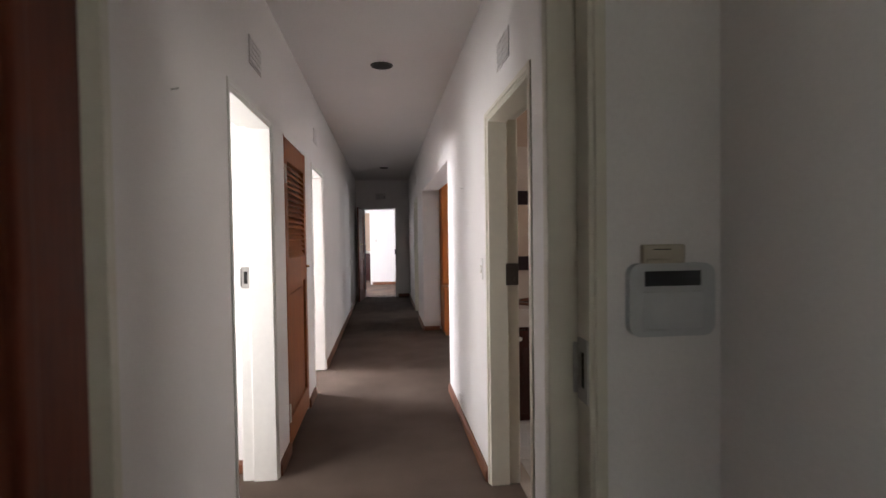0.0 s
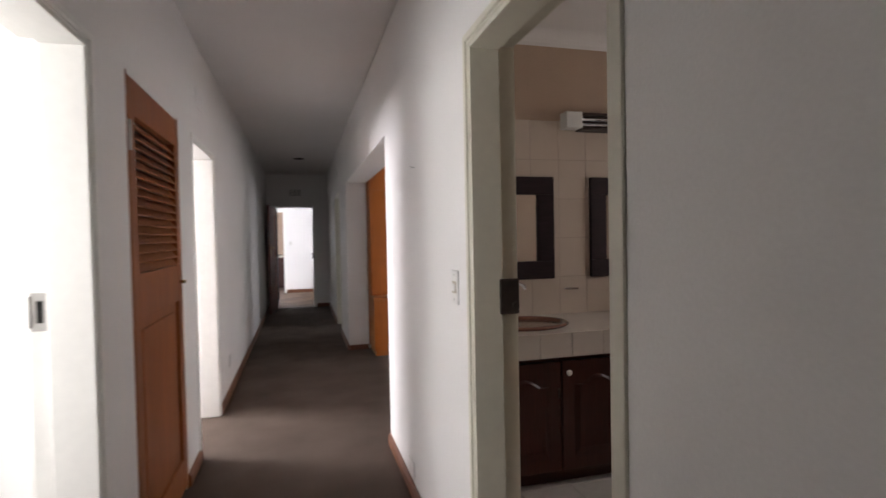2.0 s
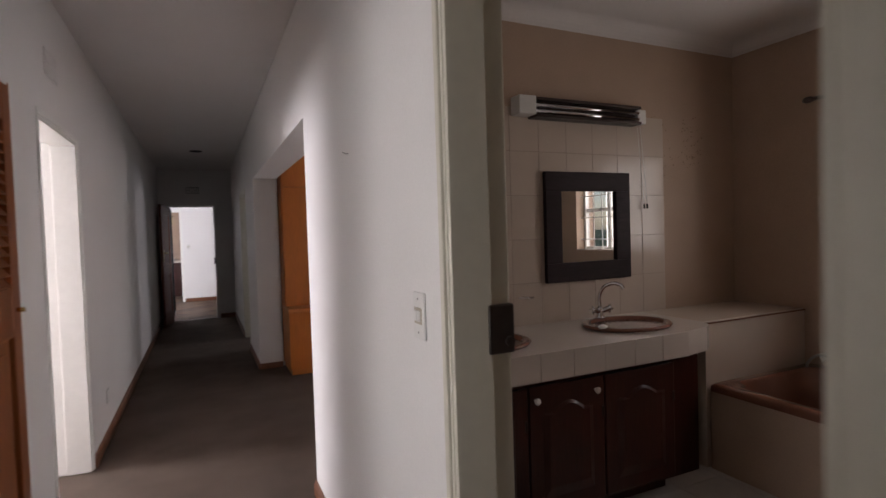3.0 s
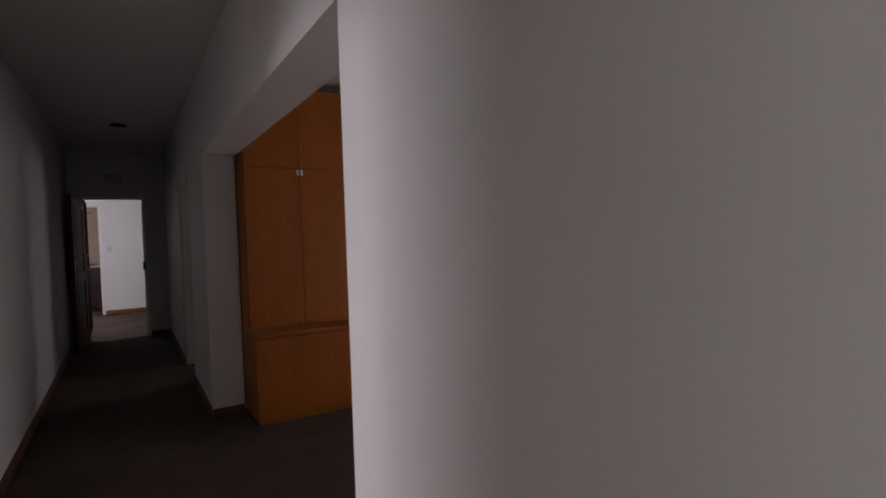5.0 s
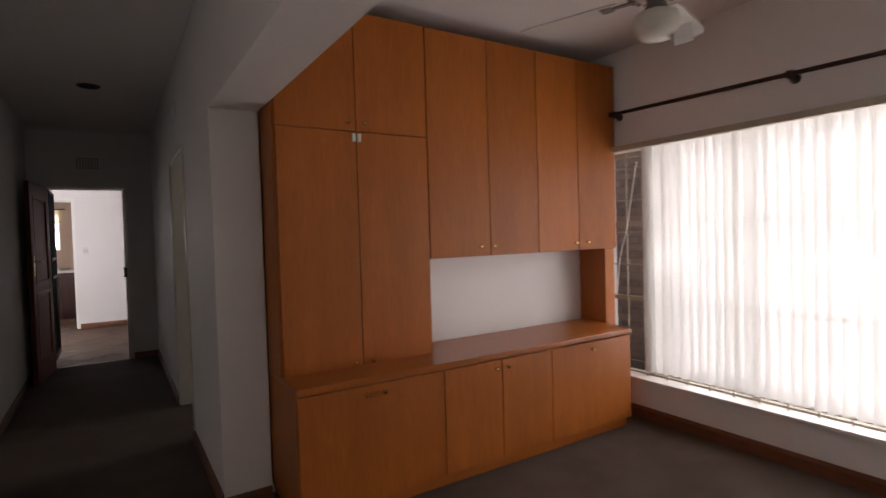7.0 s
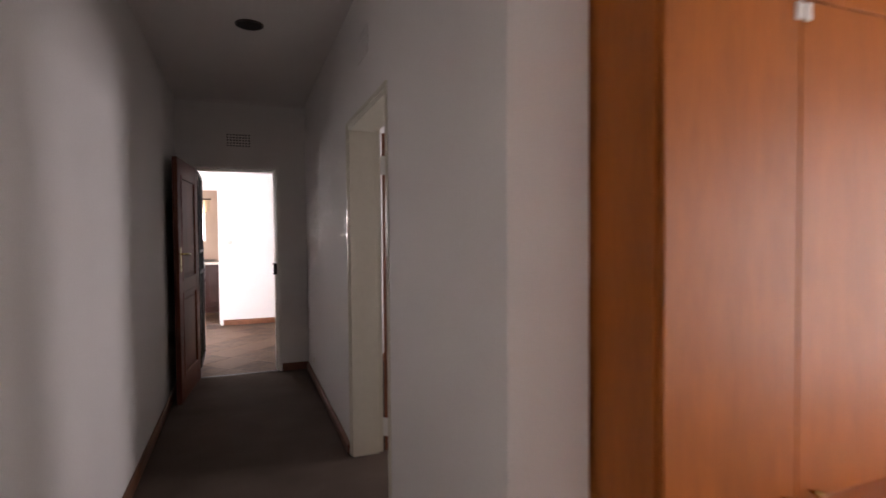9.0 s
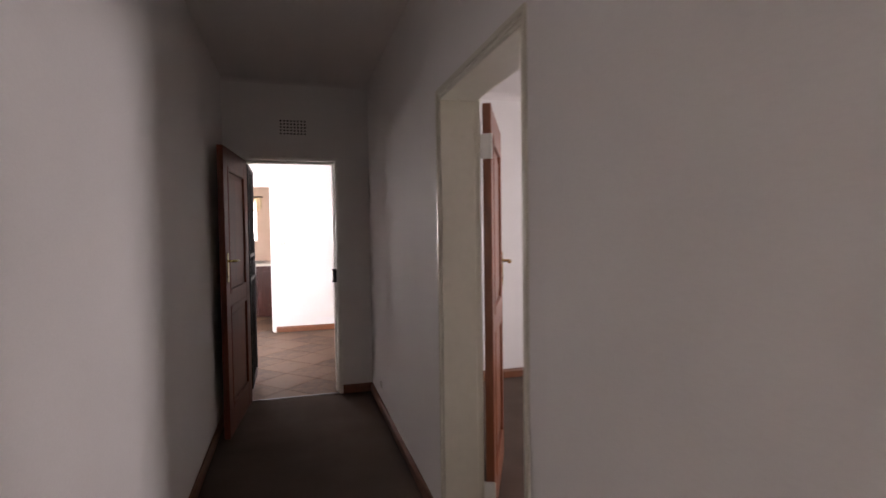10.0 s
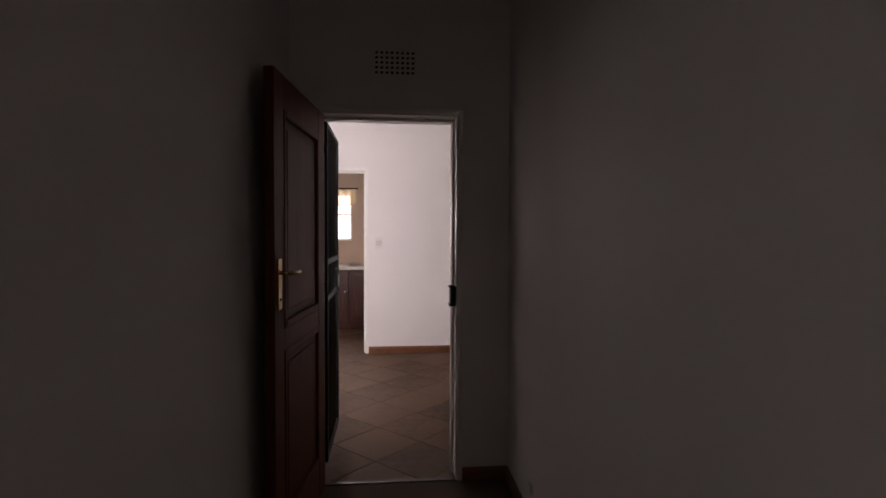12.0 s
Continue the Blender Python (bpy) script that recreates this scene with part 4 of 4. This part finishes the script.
def wall_mirror(x0, x1, z0, z1):
    m = thing("wall_mirror", pose((x0 + x1) / 2, 4.993, (z0 + z1) / 2), "square mirror in a broad dark wooden frame", "mirror", "bathroom mirrors")
    w, h, f = (x1 - x0) / 2, (z1 - z0) / 2, 0.115
    for a, b, c, d in ((-w, w, h - f, h), (-w, w, -h, -h + f), (-w, -w + f, -h + f, h - f), (w - f, w, -h + f, h - f)):
        block("frame_board", a, b, -0.032, -0.002, c, d, FRAMEWOOD, m, bevel=0.004)
    block("mirror_glass", -w + f - 0.005, w - f + 0.005, -0.014, -0.010, -h + f - 0.005, h - f + 0.005, MIRROR, m, "clear mirror glass", 0)
    return m


wall_mirror(1.96, 2.61, 1.09, 1.75)
wall_mirror(1.04, 1.69, 1.09, 1.75)

strip = thing("strip_light", pose(0, 0, 0), "unlit fluorescent strip light with a ribbed brown diffuser", "wall light")
block("end_cap", 1.755, 1.87, 4.90, 4.993, 2.06, 2.165, PLASTIC, strip, "cream end cap", 0.006)
block("end_cap", 2.665, 2.735, 4.935, 4.993, 2.06, 2.15, PLASTIC, strip, "cream end cap", 0.006)
block("tray", 1.87, 2.665, 4.955, 4.993, 2.05, 2.16, ROD, strip)
for z in (2.055, 2.15):
    block("rail", 1.87, 2.665, 4.905, 4.955, z - 0.005, z + 0.012, ROD, strip, bevel=0.003)
for z in (2.085, 2.122):
    bar("tube", (1.875, 4.93, z), (2.66, 4.93, z), 0.013, CHROME, strip, "silvery unlit tube")
for x in (2.675, 2.70):
    cord = part("pull_cord", cyl(bmesh.new(), (x, 4.955, 2.05), (x + 0.06, 4.965, 1.55), 0.0016, sides=6), PLASTIC, strip, "thin white pull cord")
    part("toggle", cyl(bmesh.new(), (x + 0.06, 4.965, 1.555), (x + 0.061, 4.965, 1.525), 0.005, 0.007, 10), BRONZE, cord, "small dark toggle")
peg = thing("towel_hook", pose(1.80, 4.992, 1.02), "small chrome hook on the tiled wall", "hook")
bar("stem", (0, 0, 0), (0, -0.04, 0), 0.006, CHROME, peg)
bar("cross_bar", (-0.05, -0.04, 0.002), (0.05, -0.04, -0.002), 0.006, CHROME, peg)
stain = thing("mould_patch", pose(0, 0, 0), "speckled brown mould stains on the beige wall", "stain", kind="stuff")
bm = bmesh.new()
random.seed(11)
for _ in range(150):
    ring = random.random() * 2 * math.pi
    cx, cz, s = 3.06 + 0.15 * math.copysign(1, math.cos(ring)) + random.gauss(0, 0.045), 1.93 + 0.15 * math.sin(ring) + random.gauss(0, 0.04), random.uniform(0.0015, 0.0065)
    cyl(bm, (cx, 4.9965, cz), (cx, 4.9985, cz), s, sides=6)
part("specks", bm, MOULD, stain)["kind"] = "stuff"

bath = thing("bath_tub", pose(0, 0, 0), "brown built-in bath tub with a beige front panel", "bath")
bm = bmesh.new()
X0, X1, Y0, Y1 = 2.72, 3.635, 2.75, 4.495


def ring_at(inset, z, r):
    out, (a, b, c, d) = [], (X0 + inset, X1 - inset, Y0 + inset, Y1 - inset)
    for cx, cy, start in ((b - r, d - r, 0), (a + r, d - r, 90), (a + r, c + r, 180), (b - r, c + r, 270)):
        out += [bm.verts.new((cx + r * math.cos(radians(start + 15 * k)), cy + r * math.sin(radians(start + 15 * k)), z)) for k in range(7)]
    return out


rings = [ring_at(0.0, 0.46, 0.02), ring_at(0.0, 0.49, 0.02), ring_at(0.012, 0.503, 0.03), ring_at(0.065, 0.503, 0.12), ring_at(0.085, 0.488, 0.14), ring_at(0.13, 0.25, 0.17), ring_at(0.2, 0.15, 0.15)]
for a, b in zip(rings, rings[1:]):
    for k in range(28):
        bm.faces.new((a[k], a[(k + 1) % 28], b[(k + 1) % 28], b[k]))
bm.faces.new(rings[-1])
part("tub", bm, BASIN, bath, "glossy brown tub", True)
block("front_panel", X0 + 0.008, X0 + 0.05, Y0, Y1, 0.0, 0.459, BEIGE, bath, "beige bath panel")
mixer = thing("bath_mixer", pose(3.64, 4.24, 0.57), "chrome bath mixer with hand-shower hose on the wall", "tap", "bathroom taps")
bar("body", (-0.06, -0.09, 0), (-0.06, 0.09, 0), 0.022, CHROME, mixer)
for s in (-1, 1):
    bar("inlet", (0, 0.075 * s, 0), (-0.06, 0.075 * s, 0), 0.016, CHROME, mixer)
    bm = cyl(bmesh.new(), (-0.06, 0.09 * s, 0), (-0.06, 0.13 * s, 0), 0.016, 0.024)
    for a in (0, 60, 120):
        d = Vector((math.cos(radians(a)), 0, math.sin(radians(a)))) * 0.033
        cyl(bm, Vector((-0.06, 0.128 * s, 0)) + d, Vector((-0.06, 0.128 * s, 0)) - d, 0.008, sides=8)
    part("cross_handle", bm, CHROME, mixer)
tube("spout", [(-0.06, 0, 0), (-0.12, 0, -0.01), (-0.16, 0, -0.05)], 0.014, CHROME, mixer)
tube("hose", [(-0.06, 0, 0.02), (-0.10, 0.16, 0.0), (-0.12, 0.19, -0.09), (-0.10, 0.1, -0.13), (-0.09, -0.05, -0.05), (-0.08, -0.14, -0.02)], 0.008, STEEL, mixer, "steel shower hose")
tube("hand_shower", [(-0.06, 0.06, 0.09), (-0.075, 0.0, 0.10), (-0.09, -0.06, 0.085), (-0.13, -0.07, 0.06)], 0.012, CHROME, mixer)
bar("cradle", (-0.06, 0.0, 0.0), (-0.07, 0.0, 0.095), 0.010, CHROME, mixer)

# ---- kitchen glimpsed beyond the lobby ----
for k, (x0, x1) in enumerate(((-1.95, -1.5), (-1.5, -1.05), (-1.05, -0.62), (-0.62, -0.2), (-0.2, 0.38))):
    c = thing("kitchen_cabinet", pose(0, 0, 0), "dark wood kitchen base cabinet with a panelled door", "cabinet", "kitchen cabinets")
    block("carcass", x0 + 0.001, x1 - 0.001, 17.43, 17.99, 0.1, 0.86, DARKWOOD, c, bevel=0.001)
    block("toe_kick", x0 + 0.001, x1 - 0.001, 17.48, 17.99, 0.0, 0.1, DARKWOOD, c, bevel=0)
    leaf = block("door", x0 + 0.01, x1 - 0.01, 17.408, 17.429, 0.12, 0.85, DARKWOOD, c, bevel=0.004)
    block("raised_panel", x0 + 0.08, x1 - 0.08, 17.398, 17.409, 0.2, 0.77, DARKWOOD, leaf, bevel=0.005)
    bar("knob", (x1 - 0.05, 17.408, 0.55), (x1 - 0.05, 17.385, 0.55), 0.012, PLASTIC, leaf, "white knob")
top_k = thing("kitchen_worktop", pose(0, 0, 0), "beige stone-look kitchen worktop", "worktop")
block("slab", -2.1, 0.395, 17.38, 17.995, 0.862, 0.905, COUNTERTOP, top_k, bevel=0.006)
bowl = thing("steel_bowl", pose(-0.55, 17.6, 0.905), "shallow steel bowl on the kitchen worktop", "bowl")
part("bowl", lathe(bmesh.new(), [(0.05, 0.001), (0.07, 0.004), (0.11, 0.04), (0.118, 0.045), (0.11, 0.043), (0.06, 0.01), (0.001, 0.008)], 28), CHROME, bowl, smooth=True)
val = thing("window_valance", pose(-1.14, 17.97, 2.06), "gathered floral fabric valance over the kitchen window", "valance")
bm = bmesh.new()
cols = 70
grid = [[bm.verts.new(((k / cols - 0.5) * 1.2, 0.02 * math.sin(k * 0.9) * (0.4 + 0.6 * r / 4) - 0.03, -(0.20 + 0.08 * abs(math.sin(k / cols * math.pi * 3))) * r / 4)) for k in range(cols + 1)] for r in range(5)]
for a, b in zip(grid, grid[1:]):
    for k in range(cols):
        bm.faces.new((a[k], a[k + 1], b[k + 1], b[k]))
part("fabric", bm, VALANCE, val, smooth=True)
bar("rail", (-0.62, -0.03, 0.0), (0.62, -0.03, 0.0), 0.012, ROD, val)

# ---- outdoors ----
structure("ground", box(bmesh.new(), -400, 400, -400, 400, -0.5, -0.22), LAWN, "rough lawn round the house", "ground")
tree = thing("tree", pose(6.6, 2.35, -0.22), "leafy green garden tree outside the bathroom window", "tree")
random.seed(8)
bm = cyl(bmesh.new(), (0, 0, 0), (0.1, 0.05, 1.6), 0.12, 0.08, 12)
tips = []
for k in range(9):
    a = k * 2.4
    p = Vector((0.1, 0.05, 1.1 + 0.06 * k))
    q = p + Vector((math.cos(a) * random.uniform(0.6, 1.0), math.sin(a) * random.uniform(0.6, 1.0), random.uniform(0.5, 1.3)))
    cyl(bm, p, q, 0.04, 0.015, 8)
    tips.append(q)
part("trunk", bm, BARK, tree)
bm = bmesh.new()
for _ in range(2600):
    c = random.choice(tips) + Vector([random.gauss(0, 0.34) for _ in range(3)])
    d = Vector([random.uniform(-1, 1) for _ in range(3)]).normalized()
    e = d.orthogonal().normalized() * 0.025
    bm.faces.new([bm.verts.new(c + v) for v in (-d * 0.06, e, d * 0.07, -e)])
part("crown", bm, LEAF, tree, "many small green leaves")["kind"] = "stuff"

# ---- laid pieces ----
garden = structure("garden_wall", box(bmesh.new(), 5.02, 5.2, 7.4, 13.0, -0.22, 2.6), MORTAR, "face-brick garden wall close outside the window", "wall")
brick_mesh = mesh_of("brick", box(bmesh.new(), -0.012, 0.02, -0.108, 0.108, -0.034, 0.034, 0.003), BRICK)
for row in range(30):
    for col in range(9):
        b = new("brick", brick_mesh)
        b.parent = garden
        b.matrix_basis = pose(5.015 + 0.002 * ((row * 7 + col * 3) % 3), 8.35 + 0.226 * col + (0.113 if row % 2 else 0), 0.0 + 0.078 * row)
rest = bmesh.new()
for row in range(30):
    for col in range(9):
        yy = 8.35 + 0.226 * (col + 9) + (0.113 if row % 2 else 0)
        box(rest, 5.003, 5.035, yy - 0.108, yy + 0.108, 0.078 * row - 0.034, 0.078 * row + 0.034)
part("brickwork", rest, BRICK, garden)["kind"] = "stuff"

bathwall = bpy.data.objects["wall_bath_north"]
tile_mesh = mesh_of("tile", box(bmesh.new(), -0.099, 0.099, -0.004, 0.004, -0.1265, 0.1265, 0.0015), WALLTILE)
part("grout_bed", box(bmesh.new(), 0.92, 2.938, 4.9945, 4.9995, 0.86, 2.085), PALEGROUT, bathwall, "pale grout behind the tiles")
for row in range(5):
    for col in range(10):
        t = new("tile", tile_mesh)
        t.parent = bathwall
        t.matrix_basis = pose(0.94 + 0.1 + 0.2 * col, 4.9965, 0.845 + 0.125 + 0.2555 * row)
bath_floor = structure("floor_bath", box(bmesh.new(), XR + BT, 3.64, 2.3, 5.0, 0.0, 0.006), PALEGROUT, "grout bed of the pale bathroom floor", "floor")
ft = mesh_of("tile", box(bmesh.new(), -0.148, 0.148, -0.148, 0.148, -0.004, 0.004, 0.002), BATHTILE)
for i in range(7):
    for j in range(9):
        if 1.05 + 0.3 * i < 3.0:
            t = new("tile", ft)
            t.parent, t.matrix_basis = bath_floor, pose(XR + THICK + 0.15 + 0.3 * i, 2.46 + 0.3 * j, 0.007)
lobby = bpy.data.objects["floor_lobby"]
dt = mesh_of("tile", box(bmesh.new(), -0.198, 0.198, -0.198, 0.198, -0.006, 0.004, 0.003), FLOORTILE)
for i in range(-16, 17):
    for j in range(-16, 17):
        x, y = (i - j) * 0.40 * 0.7071 - 0.1, 15.0 + (i + j) * 0.40 * 0.7071
        if -1.75 < x < 1.6 and 12.70 < y < 17.5 and not (15.67 < y < 16.3 and (x > -0.1 or x < -1.1)) and not (y > 16.2 and x > 0.15):
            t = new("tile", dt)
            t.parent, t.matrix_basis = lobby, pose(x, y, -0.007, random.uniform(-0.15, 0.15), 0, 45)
